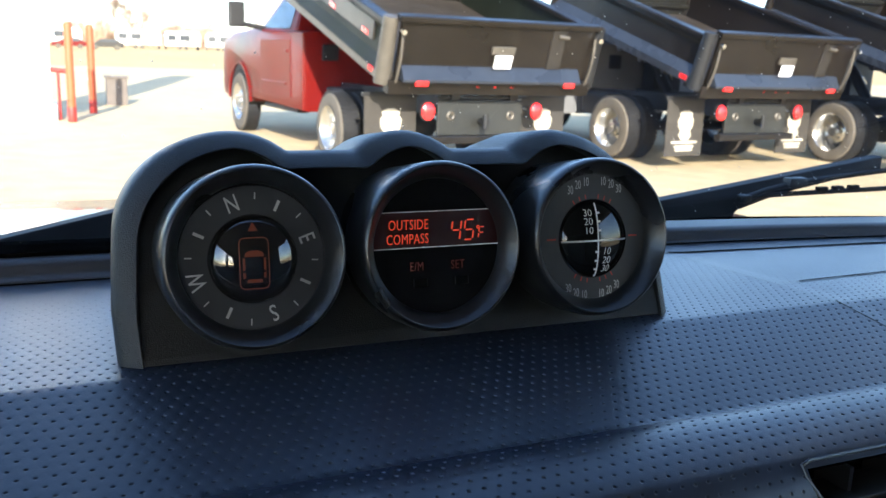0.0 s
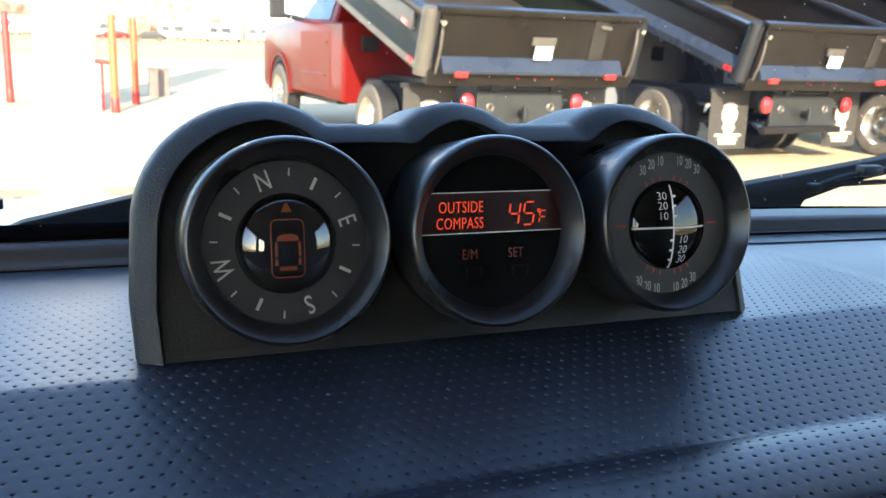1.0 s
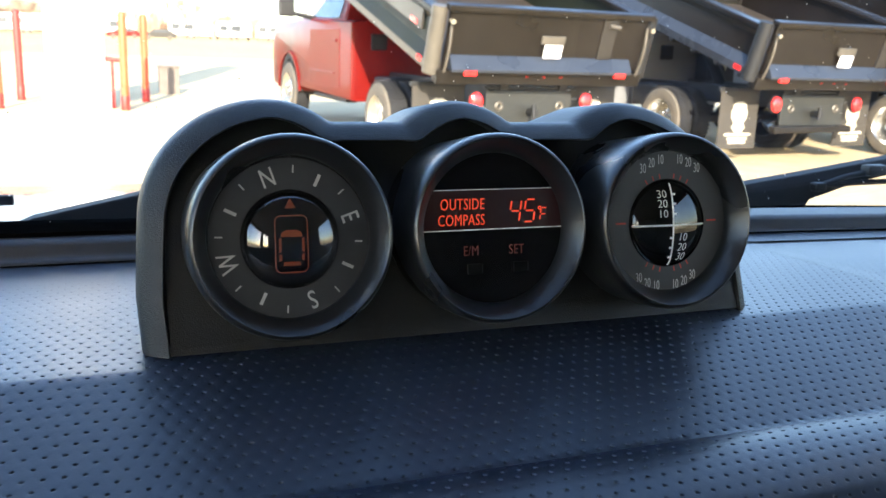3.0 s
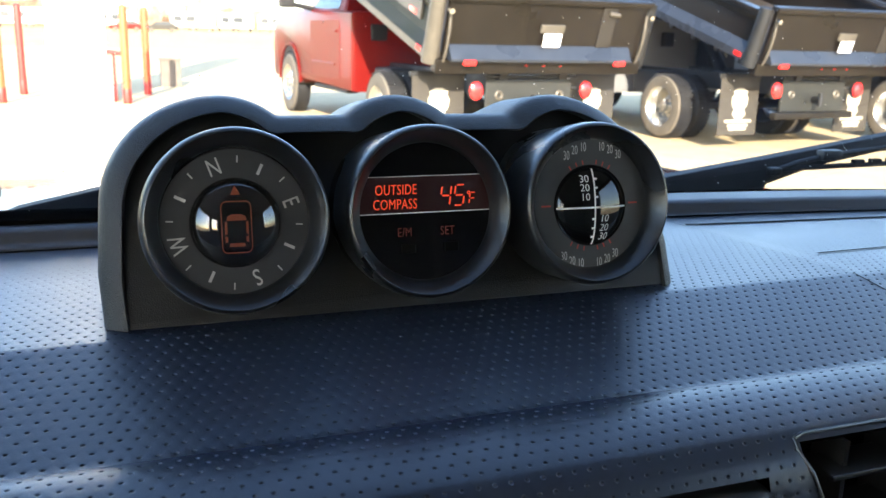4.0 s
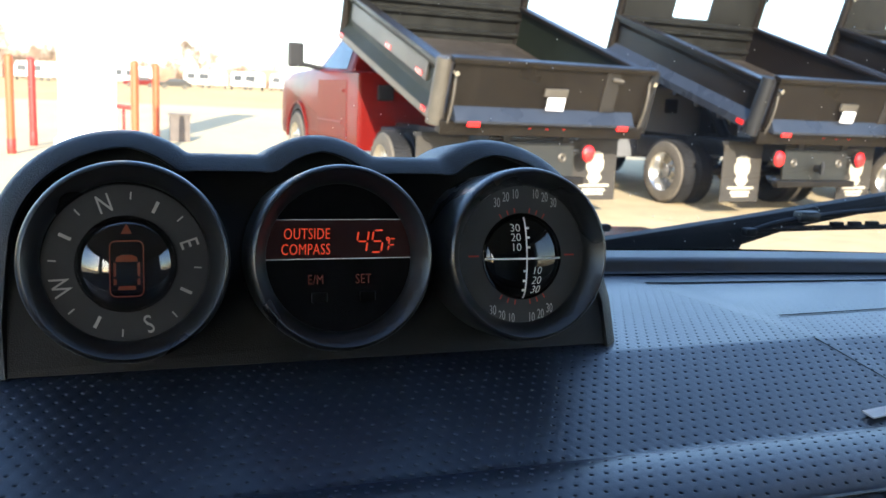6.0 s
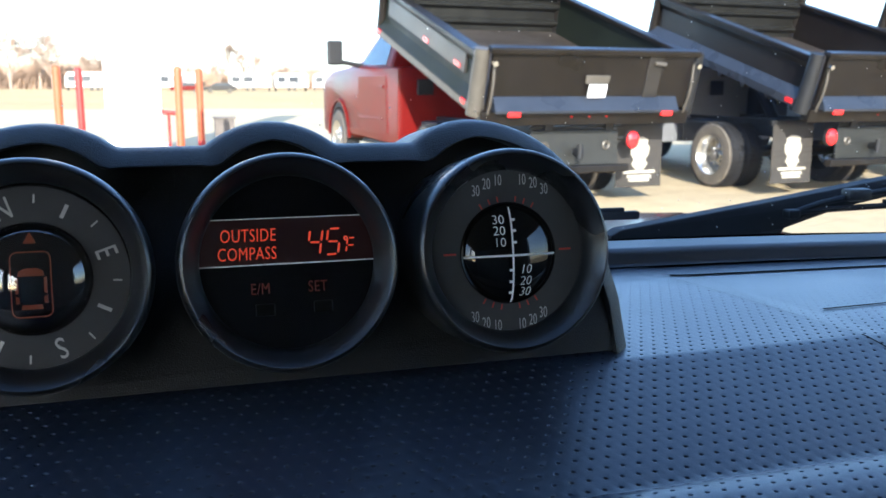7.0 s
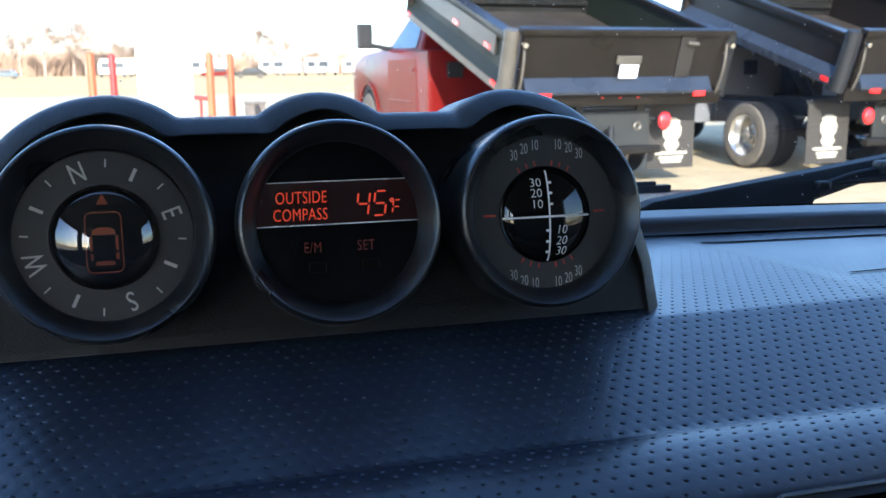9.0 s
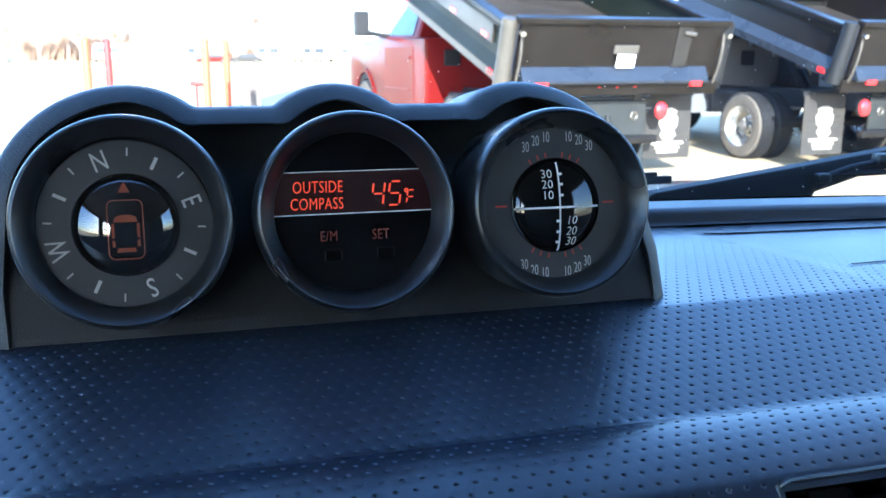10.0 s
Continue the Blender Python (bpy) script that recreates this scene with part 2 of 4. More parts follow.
def lettering(bm, text, m, size, squeeze=1.0, slant=0.0, spacing=1.0, thin=0.006):
    """Flat raised letters of the built-in font, centred on m's origin, in its x-y plane."""
    c = bpy.data.curves.new("lettering", "FONT")
    c.body, c.size, c.align_x, c.align_y, c.shear, c.extrude = text, size, "CENTER", "CENTER", slant, 0.00008
    c.space_character, c.resolution_u, c.offset = spacing, 3, -thin * size
    o = bpy.data.objects.new("lettering", c)
    scene.collection.objects.link(o)
    bpy.context.view_layer.update()
    me = bpy.data.meshes.new_from_object(o.evaluated_get(bpy.context.evaluated_depsgraph_get()))
    n = len(bm.verts)
    bm.from_mesh(me)
    bm.verts.ensure_lookup_table()
    bmesh.ops.transform(bm, matrix=m @ Matrix.Diagonal((squeeze, 1, 1, 1)), verts=bm.verts[n:])
    bpy.data.objects.remove(o)
    bpy.data.meshes.remove(me)
    bpy.data.curves.remove(c)


FACE = Euler((radians(90), 0, 0)).to_matrix().to_4x4()      # its x-y plane stands upright and faces the driver (-y)


def smooth_line(pts, step=0.001, blur=0.004):
    """A line through points with its corners rounded, sampled evenly."""
    p = np.array(pts, float)
    seg = np.hypot(*np.diff(p, axis=0).T)
    s = np.r_[0, np.cumsum(seg)]
    t = np.arange(-4 * blur, s[-1] + 4 * blur, step)
    q = np.stack([np.interp(t, s, p[:, k]) for k in (0, 1)], 1)
    for side, i, j in ((t < 0, 0, 1), (t > s[-1], -1, -2)):
        d = (p[i] - p[j]) / np.hypot(*(p[i] - p[j]))
        over = (-t if i == 0 else t - s[-1])[side]
        q[side] = p[i] + d * over[:, None]
    h = max(1, int(3 * blur / step))
    k = np.exp(-0.5 * (np.arange(-h, h + 1) * step / blur) ** 2)
    k /= k.sum()
    q = np.stack([np.convolve(np.pad(q[:, c], h, mode="edge"), k, "valid") for c in (0, 1)], 1)
    keep = (t >= -1e-9) & (t <= s[-1] + 1e-9)
    return q[keep]


# ---- lot, field and distance ----
bm = bmesh.new()
for i in range(61):
    for j in range(61):
        bm.verts.new((-60 + 2.4 * i, -20 + 1.1 * j, G))
bm.verts.ensure_lookup_table()
for i in range(60):
    for j in range(60):
        bm.faces.new([bm.verts[k] for k in (i * 61 + j, i * 61 + 61 + j, i * 61 + 62 + j, i * 61 + j + 1)])
for v in bm.verts:
    v.co.z += 0.025 * (noise.noise(v.co * 0.35) - 0.3) if v.co.y > 14 or v.co.y < 6 else 0.0
ground = tagged(part("ground", bm, "lot"), "pale sunlit gravel and concrete lot", "ground", kind="structure")
bm = bmesh.new()
bmesh.ops.create_grid(bm, x_segments=20, y_segments=20, size=1.0, matrix=Matrix.Translation((0, 400, G - 0.06)) @ Matrix.Diagonal((2400, 1500, 1, 1)))
tagged(part("field", bm, "field"), "flat dry winter grass field reaching the horizon", "field", kind="structure")

# ---- dump trucks with raised beds ----
TILT = radians(17)


def wheel(truck, x, y, side, r=0.40, w=0.24, dish=0.05, rubber="tyre"):
    """A tyre with tread and a polished rim; side -1 shows its face to the left."""
    m = Matrix.Translation((x, y, r)) @ Euler((0, radians(-90 if side < 0 else 90), 0)).to_matrix().to_4x4()
    bm = bmesh.new()
    h = w / 2
    lathe(bm, [(0.60 * r, -h), (0.70 * r, -h), (0.92 * r, -h * 0.95), (0.985 * r, -h * 0.7), (r, -h * 0.3), (r, h * 0.3), (0.985 * r, h * 0.7),
               (0.92 * r, h * 0.95), (0.80 * r, h), (0.66 * r, h), (0.60 * r, h * 0.9), (0.58 * r, h * 0.5), (0.60 * r, -h)], m, 40)
    tyre = part("tyre", bm, rubber, truck, smooth=True)
    # tread in black against the dusty tyre: shade under the bed put into colour
    bm = bmesh.new()
    lathe(bm, [(0.93 * r, -h * 0.86), (0.992 * r, -h * 0.72), (1.006 * r, -h * 0.30), (1.006 * r, h * 0.30), (0.992 * r, h * 0.72), (0.93 * r, h * 0.86)], m, 40)
    for k in range(48):
        a = k * math.pi / 24
        for z, turn in ((-0.45, 0.35), (0.45, -0.35)):
            box(bm, (0, 0, 0), (0.014, 0.030, 0.40 * w), m @ Matrix.Rotation(a, 4, "Z") @ Matrix.Translation((1.004 * r, 0, z * h)) @ Matrix.Rotation(turn, 4, "X"))
    part("tread", bm, "rubber", tyre, "tread coloured dark to stand for shade")
    bm = bmesh.new()
    lathe(bm, [(0.0, h - dish - 0.01), (0.16 * r, h - dish - 0.01), (0.17 * r, h - dish + 0.05), (0.0, h - dish + 0.055)][::-1], m, 20)
    lathe(bm, [(0.16 * r, h - dish), (0.36 * r, h - dish - 0.015), (0.46 * r, h - dish - 0.05), (0.55 * r, h - 0.05), (0.60 * r, h - 0.005), (0.62 * r, h + 0.006), (0.615 * r, h - 0.02)], m, 32)
    rim = part("rim", bm, "rim", tyre, smooth=True)
    for k in range(8):
        bm = bmesh.new()
        a = k * math.pi / 4
        p = m @ Vector((0.28 * r * math.cos(a), 0.28 * r * math.sin(a), h - dish - 0.02))
        q = m @ Vector((0.28 * r * math.cos(a), 0.28 * r * math.sin(a), h - dish + 0.025))
        tube(bm, p, q, 0.016, seg=6)
        part("wheel_nut", bm, "chrome", tyre)


def dump_truck(place, paint, label, post="bed", stakes=()):
    t = thing("dump_truck", place, label, "truck", "parked dump trucks")
    # chassis
    for x in (-0.43, 0.43):
        bm = bmesh.new(); box(bm, (x, 1.65, 0.74), (0.08, 6.0, 0.22), bevel=0.01)
        part("frame_rail", bm, "chassis", t)
    bm = bmesh.new(); tube(bm, (-0.95, 0, 0.42), (0.95, 0, 0.42), 0.07); bmesh.ops.create_uvsphere(bm, u_segments=12, v_segments=8, radius=0.19, matrix=Matrix.Translation((0, 0, 0.42)))
    part("rear_axle", bm, "chassis", t, smooth=True)
    bm = bmesh.new(); tube(bm, (-0.9, 4.06, 0.435), (0.9, 4.06, 0.435), 0.06)
    part("front_axle", bm, "chassis", t, smooth=True)
    bm = bmesh.new(); box(bm, (-0.62, 0.80, 0.66), (0.30, 0.55, 0.30), bevel=0.04)
    part("fuel_tank", bm, "chassis", t)
    for s in (-1, 1):
        wheel(t, s * 1.03, 0, s, dish=0.10)
        # inner dual in black too, its colour standing for the shade there
        wheel(t, s * 0.76, 0, s, rubber="rubber")
        wheel(t, s * 0.90, 4.06, s, r=0.435, dish=0.02)
        # mud flap with its bright emblem shape
        bm = bmesh.new(); box(bm, (s * 0.93, -1.15, 0.49), (0.58, 0.015, 0.66), bevel=0.004)
        flap = part("mud_flap", bm, "flap", t)
        bm = bmesh.new()
        prism(bm, [(s * 0.93 + a, 0.53 + b) for a, b in ((-0.05, -0.18), (0.05, -0.18), (0.10, -0.12), (0.07, -0.07), (0.11, -0.02), (0.12, 0.06), (0.09, 0.10), (0.10, 0.14), (0.04, 0.17), (-0.04, 0.17), (-0.10, 0.14), (-0.09, 0.10), (-0.12, 0.06), (-0.11, -0.02), (-0.07, -0.07), (-0.10, -0.12))], "y", -1.162, -1.168)
        part("emblem", bm, "emblem", flap)
        for k, (w, z) in enumerate(((0.40, 0.325), (0.30, 0.275), (0.26, 0.235))):
            bm = bmesh.new(); box(bm, (s * 0.93, -1.165, z), (w, 0.006, 0.030))
            part("emblem_bar", bm, "emblem", flap)
        bm = bmesh.new(); box(bm, (s * 0.93, -1.13, 0.84), (0.62, 0.05, 0.05), bevel=0.01)
        part("flap_bracket", bm, "chassis", t)
        # tail lamp
        spot = Matrix.Translation((s * 0.649, -1.41, 0.690)) @ FACE @ Matrix.Diagonal((0.95, 1.22, 1.0, 1.0))
        bm = bmesh.new(); lathe(bm, [(0.074, 0.0), (0.075, 0.030), (0.071, 0.042), (0.050, 0.053), (0.026, 0.058), (0.0, 0.060)], spot, 24)
        lamp = part("tail_lamp", bm, "lamp_red", t, smooth=True)
        bm = bmesh.new(); lathe(bm, [(0.0, -0.030), (0.080, -0.028), (0.084, 0.010), (0.080, 0.016), (0.073, 0.016)], spot, 24)
        part("lamp_base", bm, "chassis", lamp, smooth=True)
        bm = bmesh.new(); tube(bm, (s * 0.649, -1.38, 0.70), (s * 0.45, -1.2, 0.72), 0.02)
        part("lamp_bracket", bm, "chassis", t)
    # hitch plate
    bm = bmesh.new(); box(bm, (0, -1.36, 0.62), (1.02, 0.03, 0.36), bevel=0.01)
    plate = part("hitch_plate", bm, "hitch", t)
    bm = bmesh.new(); tube(bm, (0, -1.38, 0.58), (0, -1.50, 0.58), 0.04); tube(bm, (-0.02, -1.50, 0.52), (-0.02, -1.50, 0.66), 0.03)
    part("pintle_hook", bm, "chassis", plate)
    for x in (-0.36, 0.36):
        bm = bmesh.new(); lathe(bm, [(0.02, 0.0), (0.035, 0.01), (0.05, 0.0), (0.035, -0.01), (0.02, 0.0)], Matrix.Translation((x, -1.385, 0.64)) @ FACE, 14)
        part("chain_ring", bm, "steel", plate)
    bm = bmesh.new(); box(bm, (0, -1.40, 0.83), (1.1, 0.06, 0.03), bevel=0.006)
    part("light_bar", bm, "bed", t)
    bm = bmesh.new(); box(bm, (0, -1.38, 0.40), (1.25, 0.10, 0.08), bevel=0.015)
    part("step_bumper", bm, "bed", t)
    # raised bed, built level about its hinge and then tilted
    tilt = Matrix.Translation((0, -1.55, 0.98)) @ Euler((TILT, 0, 0)).to_matrix().to_4x4()

    def bed_part(name, bm, material, label="", under=None, smooth=False):
        bmesh.ops.transform(bm, matrix=tilt, verts=bm.verts)
        return part(name, bm, material, under or t, label, smooth)
    L, H, W = 3.0, 0.50, 1.17
    bm = bmesh.new(); box(bm, (0, L / 2, 0.06), (2 * W, L, 0.06), bevel=0.008)
    bed_part("bed_floor", bm, "bed_in")
    for k in range(7):
        bm = bmesh.new(); box(bm, (0, 0.25 + 0.43 * k, -0.02), (2 * W - 0.1, 0.07, 0.10))
        bed_part("cross_member", bm, "chassis")
    for x in (-0.35, 0.35):
        bm = bmesh.new(); box(bm, (x, L / 2 - 0.1, -0.13), (0.09, L - 0.3, 0.14))
        bed_part("long_sill", bm, "chassis")
    for s in (-1, 1):
        bm = bmesh.new()
        prism(bm, [(s * W, 0.03), (s * W, H + 0.03), (s * (W + 0.05), H + 0.05), (s * (W + 0.05), H), (s * (W + 0.012), H - 0.06), (s * (W + 0.012), 0.20), (s * (W + 0.09), 0.10), (s * (W + 0.09), 0.02)], "y", 0.06, L)
        side = bed_part("bed_side", bm, "bed" if post == "bed" else "bed_green")
        bm = bmesh.new(); box(bm, (s * (W + 0.02), L / 2, H + 0.06), (0.13, L, 0.05), bevel=0.012)
        bed_part("top_rail", bm, "bed", under=side)
        bm = bmesh.new()
        if post == "bed":
            prism(bm, [(s * (W + 0.014), 0.206), (s * (W + 0.093), 0.103), (s * (W + 0.093), 0.022), (s * (W + 0.097), 0.022), (s * (W + 0.097), 0.106), (s * (W + 0.016), 0.211)], "y", 0.10, L - 0.04)
        else:
            box(bm, (s * (W + 0.096), L / 2, 0.055), (0.012, L - 0.1, 0.075), bevel=0.004)
        bed_part("lower_skirt", bm, "sill" if post == "bed" else "steel", under=side)
        if post != "bed":
            bm = bmesh.new(); box(bm, (s * (W + 0.026), L / 2 + 0.05, 0.390), (0.024, L - 0.62, 0.20), bevel=0.006)
            bed_part("side_panel", bm, "side_panel", "dull polished metal panel", under=side)
            for y in (0.55, 1.45):
                bm = bmesh.new(); box(bm, (s * (W + 0.040), y, 0.33), (0.004, 0.16, 0.05))
                bed_part("reflector_tape", bm, "lamp_red", under=side)
        for y in stakes:
            bm = bmesh.new()
            prism(bm, [(y - 0.07, 0.10), (y + 0.07, 0.10), (y + 0.05, H), (y - 0.05, H)], "x", s * (W + 0.012), s * (W + 0.085), bevel=0.008)
            bed_part("side_stake", bm, "bed", under=side)
        for y in (0.18, 2.85):
            bm = bmesh.new(); box(bm, (s * (W + 0.095), y, 0.07), (0.02, 0.11, 0.05), bevel=0.006)
            bed_part("side_marker", bm, "lamp_red", under=side)
        # rounded corner post beside the tailgate
        bm = bmesh.new(); tube(bm, (s * (W + 0.03), 0.03, -0.02), (s * (W + 0.03), 0.03, 0.62), 0.085, 0.075, seg=18)
        bed_part("corner_post", bm, post if s < 0 and post != "bed" else "chassis", smooth=True)
        bm = bmesh.new()
        pts = [Vector((s * (W - 0.06), -0.075, 0.02 + 0.50 * k / 9)) + Vector((0, -0.035 * math.sin(math.pi * k / 9), 0)) for k in range(10)]
        rod(bm, pts, 0.014)
        bed_part("tailgate_chain", bm, "steel")
        bm = bmesh.new(); tube(bm, (s * (W - 0.04), -0.10, 0.52), (s * (W - 0.04), -0.15, 0.52), 0.025, seg=14)
        bed_part("latch_pin", bm, "chrome")
    # front wall with ledges and a window, and the shield over the cab
    BH, wx0, wx1, wz0, wz1 = 1.12, -0.32, 0.32, 0.60, 0.92
    bm = bmesh.new()
    box(bm, (0, L - 0.02, (0.05 + wz0) / 2), (2 * W + 0.1, 0.04, wz0 - 0.05))
    box(bm, (0, L - 0.02, (wz1 + BH) / 2), (2 * W + 0.1, 0.04, BH - wz1))
    for s in (-1, 1):
        box(bm, (s * (W + 0.05 + wx1) / 2, L - 0.02, (wz0 + wz1) / 2), (W + 0.05 - wx1, 0.04, wz1 - wz0))
    wall = bed_part("bed_front", bm, "bed_front")
    for z in (0.20, 0.40, 0.53):
        bm = bmesh.new(); prism(bm, [(L - 0.04, z - 0.05), (L - 0.10, z), (L - 0.10, z + 0.03), (L - 0.04, z + 0.05)], "x", -W, W)
        bed_part("front_rib", bm, "bed_front", under=wall)
    for k in range(9):
        bm = bmesh.new(); tube(bm, (-0.28 + 0.07 * k, L - 0.03, wz0 - 0.005), (-0.28 + 0.07 * k, L - 0.01, wz0 - 0.005), 0.026, seg=10)
        bed_part("window_scallop", bm, "bed_front", under=wall)
    bm = bmesh.new(); box(bm, (0, L + 0.33, BH), (2 * W + 0.1, 0.72, 0.04), bevel=0.01)
    bed_part("cab_shield", bm, "bed")
    for s in (-1, 1):
        bm = bmesh.new(); tube(bm, (s * (W + 0.03), L - 0.03, 0.0), (s * (W + 0.03), L - 0.03, BH), 0.06, seg=14)
        bed_part("front_post", bm, "bed", smooth=True)
        bm = bmesh.new(); tube(bm, (s * (W + 0.03), L - 0.09, BH - 0.14), (s * (W + 0.03), L - 0.12, BH - 0.14), 0.03, seg=12)
        bed_part("marker_lamp", bm, "chrome")
    # tailgate
    bm = bmesh.new(); box(bm, (0, -0.03, 0.34), (2 * W - 0.10, 0.05, 0.56), bevel=0.012)
    gate = bed_part("tailgate", bm, "bed")
    bm = bmesh.new(); box(bm, (0, -0.05, 0.63), (2 * W - 0.02, 0.11, 0.06), bevel=0.014)
    bed_part("gate_top_rail", bm, "bed", under=gate)
    bm = bmesh.new(); prism(bm, [(-0.05, 0.19), (-0.065, 0.18), (-0.16, 0.075), (-0.16, 0.05), (-0.05, 0.05)], "x", -W + 0.10, W - 0.18)
    bed_part("gate_ledge", bm, "sill", under=gate)
    for x in (0.66,):
        bm = bmesh.new(); box(bm, (x, -0.062, 0.39), (0.17, 0.020, 0.42), bevel=0.008)
        bed_part("gate_rib", bm, "gate_rib", under=gate)
    bm = bmesh.new(); box(bm, (0.02, -0.075, 0.36), (0.27, 0.03, 0.085), bevel=0.01)
    bed_part("plate_bracket", bm, "steel", under=gate)
    bm = bmesh.new(); box(bm, (0.02, -0.105, 0.255), (0.20, 0.012, 0.13), bevel=0.003)
    bed_part("blank_plate", bm, "white_paint", under=gate)
    bm = bmesh.new(); tube(bm, (0.64, -0.085, 0.53), (0.76, -0.095, 0.52), 0.020, seg=10)
    bed_part("gate_handle", bm, "steel", under=gate)
    # rear sill with marker lamps, fixed to the bed
    bm = bmesh.new(); box(bm, (0, -0.02, -0.03), (2 * W + 0.02, 0.12, 0.14), bevel=0.012)
    sill = bed_part("rear_sill", bm, "bed")
    for x in (-0.868, 0.855):
        bm = bmesh.new(); box(bm, (x, -0.150, 0.040), (0.135, 0.026, 0.052), bevel=0.006)
        bed_part("marker_lamp", bm, "lamp_red", under=sill)
    for x in (-0.20, 0.0, 0.20):
        bm = bmesh.new(); box(bm, (x, -0.083, -0.012), (0.03, 0.006, 0.011), bevel=0.003)
        bed_part("centre_lamp", bm, "lamp_red", under=sill)
    # hoist
    rx = 0.0 if post != "bed" else 0.42
    bm = bmesh.new(); tube(bm, (rx, 0.6, 0.75), (rx, 1.2, 1.55), 0.08, seg=14); tube(bm, (rx, 1.0, 1.3), (rx, 1.35, 1.78), 0.05, seg=12)
    part("hoist_ram", bm, "chassis", t, smooth=True)
    # cab: body with wheel arch, greenhouse, glass, mirrors
    arch = [(4.06 + 0.53 * math.cos(a), 0.47 + 0.53 * math.sin(a)) for a in np.linspace(math.pi, 0, 11)]
    prof = [(1.30, 0.48), (3.48, 0.52)] + arch + [(4.64, 0.47), (4.95, 0.50), (5.02, 0.62), (5.02, 1.12), (4.92, 1.34), (4.40, 1.46), (3.25, 1.52), (1.30, 1.46)]
    bm = bmesh.new(); prism(bm, prof, "x", -1.0, 1.0, bevel=0.09)
    cab = part("cab_body", bm, paint, t, smooth=True)
    for s in (-1, 1):
        bm = bmesh.new()
        prism(bm, [(4.06 + 0.565 * math.cos(a), 0.47 + 0.565 * math.sin(a)) for a in np.linspace(math.pi, 0, 11)] + arch[::-1], "x", s * 0.975, s * 1.012)
        part("fender_lip", bm, paint, cab)
        bm = bmesh.new()
        prism(bm, arch + [(4.06 + 0.47 * math.cos(a), 0.44 + 0.47 * math.sin(a)) for a in np.linspace(0, math.pi, 11)], "x", s * 0.55, s * 0.985)
        prism(bm, arch, "x", s * 0.53, s * 0.55)
        part("wheel_well", bm, "chassis", cab, "black wheel well liner")
        bm = bmesh.new(); prism(bm, [(1.70, 0.62), (2.95, 0.62), (2.95, 1.36), (1.70, 1.36)], "x", s * 0.985, s * 1.006, bevel=0.004)
        door = part("door", bm, paint, cab)
        bm = bmesh.new(); box(bm, (s * 1.015, 1.86, 1.22), (0.03, 0.16, 0.035), bevel=0.008)
        part("door_handle", bm, paint, door)
        bm = bmesh.new(); box(bm, (s * 1.010, 2.4, 0.80), (0.02, 1.05, 0.03), bevel=0.006)
        part("side_moulding", bm, paint, door)
        bm = bmesh.new(); box(bm, (s * 0.86, 2.3, 0.47), (0.16, 1.4, 0.06), bevel=0.02)
        part("running_board", bm, "chassis", cab)
        bm = bmesh.new(); box(bm, (s * 1.32, 3.02, 1.68), (0.22, 0.10, 0.34), bevel=0.03)
        mirror = part("mirror", bm, "chassis", t)
        bm = bmesh.new(); tube(bm, (s * 1.25, 3.02, 1.56), (s * 0.92, 2.98, 1.50), 0.035, seg=8)
        part("mirror_arm", bm, "chassis", mirror)
        bm = bmesh.new(); box(bm, (s * 0.80, 4.99, 1.0), (0.26, 0.08, 0.20), bevel=0.03)
        part("headlight", bm, "chrome", cab)
    bm = bmesh.new()
    lo = [(-0.94, 1.73, 1.44), (0.94, 1.73, 1.44), (0.94, 3.22, 1.48), (-0.94, 3.22, 1.48)]
    hi = [(-0.74, 1.80, 2.00), (0.74, 1.80, 2.00), (0.74, 2.52, 2.03), (-0.74, 2.52, 2.03)]
    vs = [bm.verts.new(p) for p in lo + hi]
    for f in ((3, 2, 1, 0), (4, 5, 6, 7), (0, 1, 5, 4), (1, 2, 6, 5), (2, 3, 7, 6), (3, 0, 4, 7)):
        bm.faces.new([vs[i] for i in f])
    bmesh.ops.bevel(bm, geom=list(bm.edges), offset=0.05, segments=3, affect="EDGES", profile=0.6)
    part("cab_roof", bm, paint, t, smooth=True)

    bm = bmesh.new(); box(bm, (-0.622 if post != "bed" else -0.04, 1.295, 1.215), (0.22, 0.03, 0.20), bevel=0.02)
    part("cab_vent", bm, "chassis", cab)
    if post == "bed":
        # hydraulic pump behind the cab
        bm = bmesh.new(); box(bm, (0.70, 1.10, 1.03), (0.52, 0.26, 0.62), bevel=0.03)
        pump = part("pump_box", bm, "chassis", t, "black hydraulic pump box")
        bm = bmesh.new(); rod(bm, [(0.50, 0.955, 1.02), (0.52, 0.93, 1.10), (0.62, 0.92, 1.12), (0.72, 0.93, 1.05), (0.76, 0.955, 1.00)], 0.022, 8)
        part("hose_fitting", bm, "rim", pump, "pale metal hose fitting", smooth=True)

    def quad(a, b, c, d, name):
        bm = bmesh.new()
        f = bm.faces.new([bm.verts.new(p) for p in (a, b, c, d)])
        bmesh.ops.solidify(bm, geom=[f], thickness=0.01)
        part(name, bm, "cab_glass", t)
    for s in (-1, 1):
        quad((s * 0.932, 1.92, 1.50), (s * 0.932, 2.98, 1.52), (s * 0.790, 2.48, 1.92), (s * 0.790, 1.95, 1.92), "side_window")
    quad((-0.80, 3.12, 1.56), (0.80, 3.12, 1.56), (0.68, 2.60, 1.98), (-0.68, 2.60, 1.98), "windscreen")
    quad((-0.46, 1.725, 1.50), (0.46, 1.725, 1.50), (0.42, 1.770, 1.86), (-0.42, 1.770, 1.86), "rear_window")
    return t


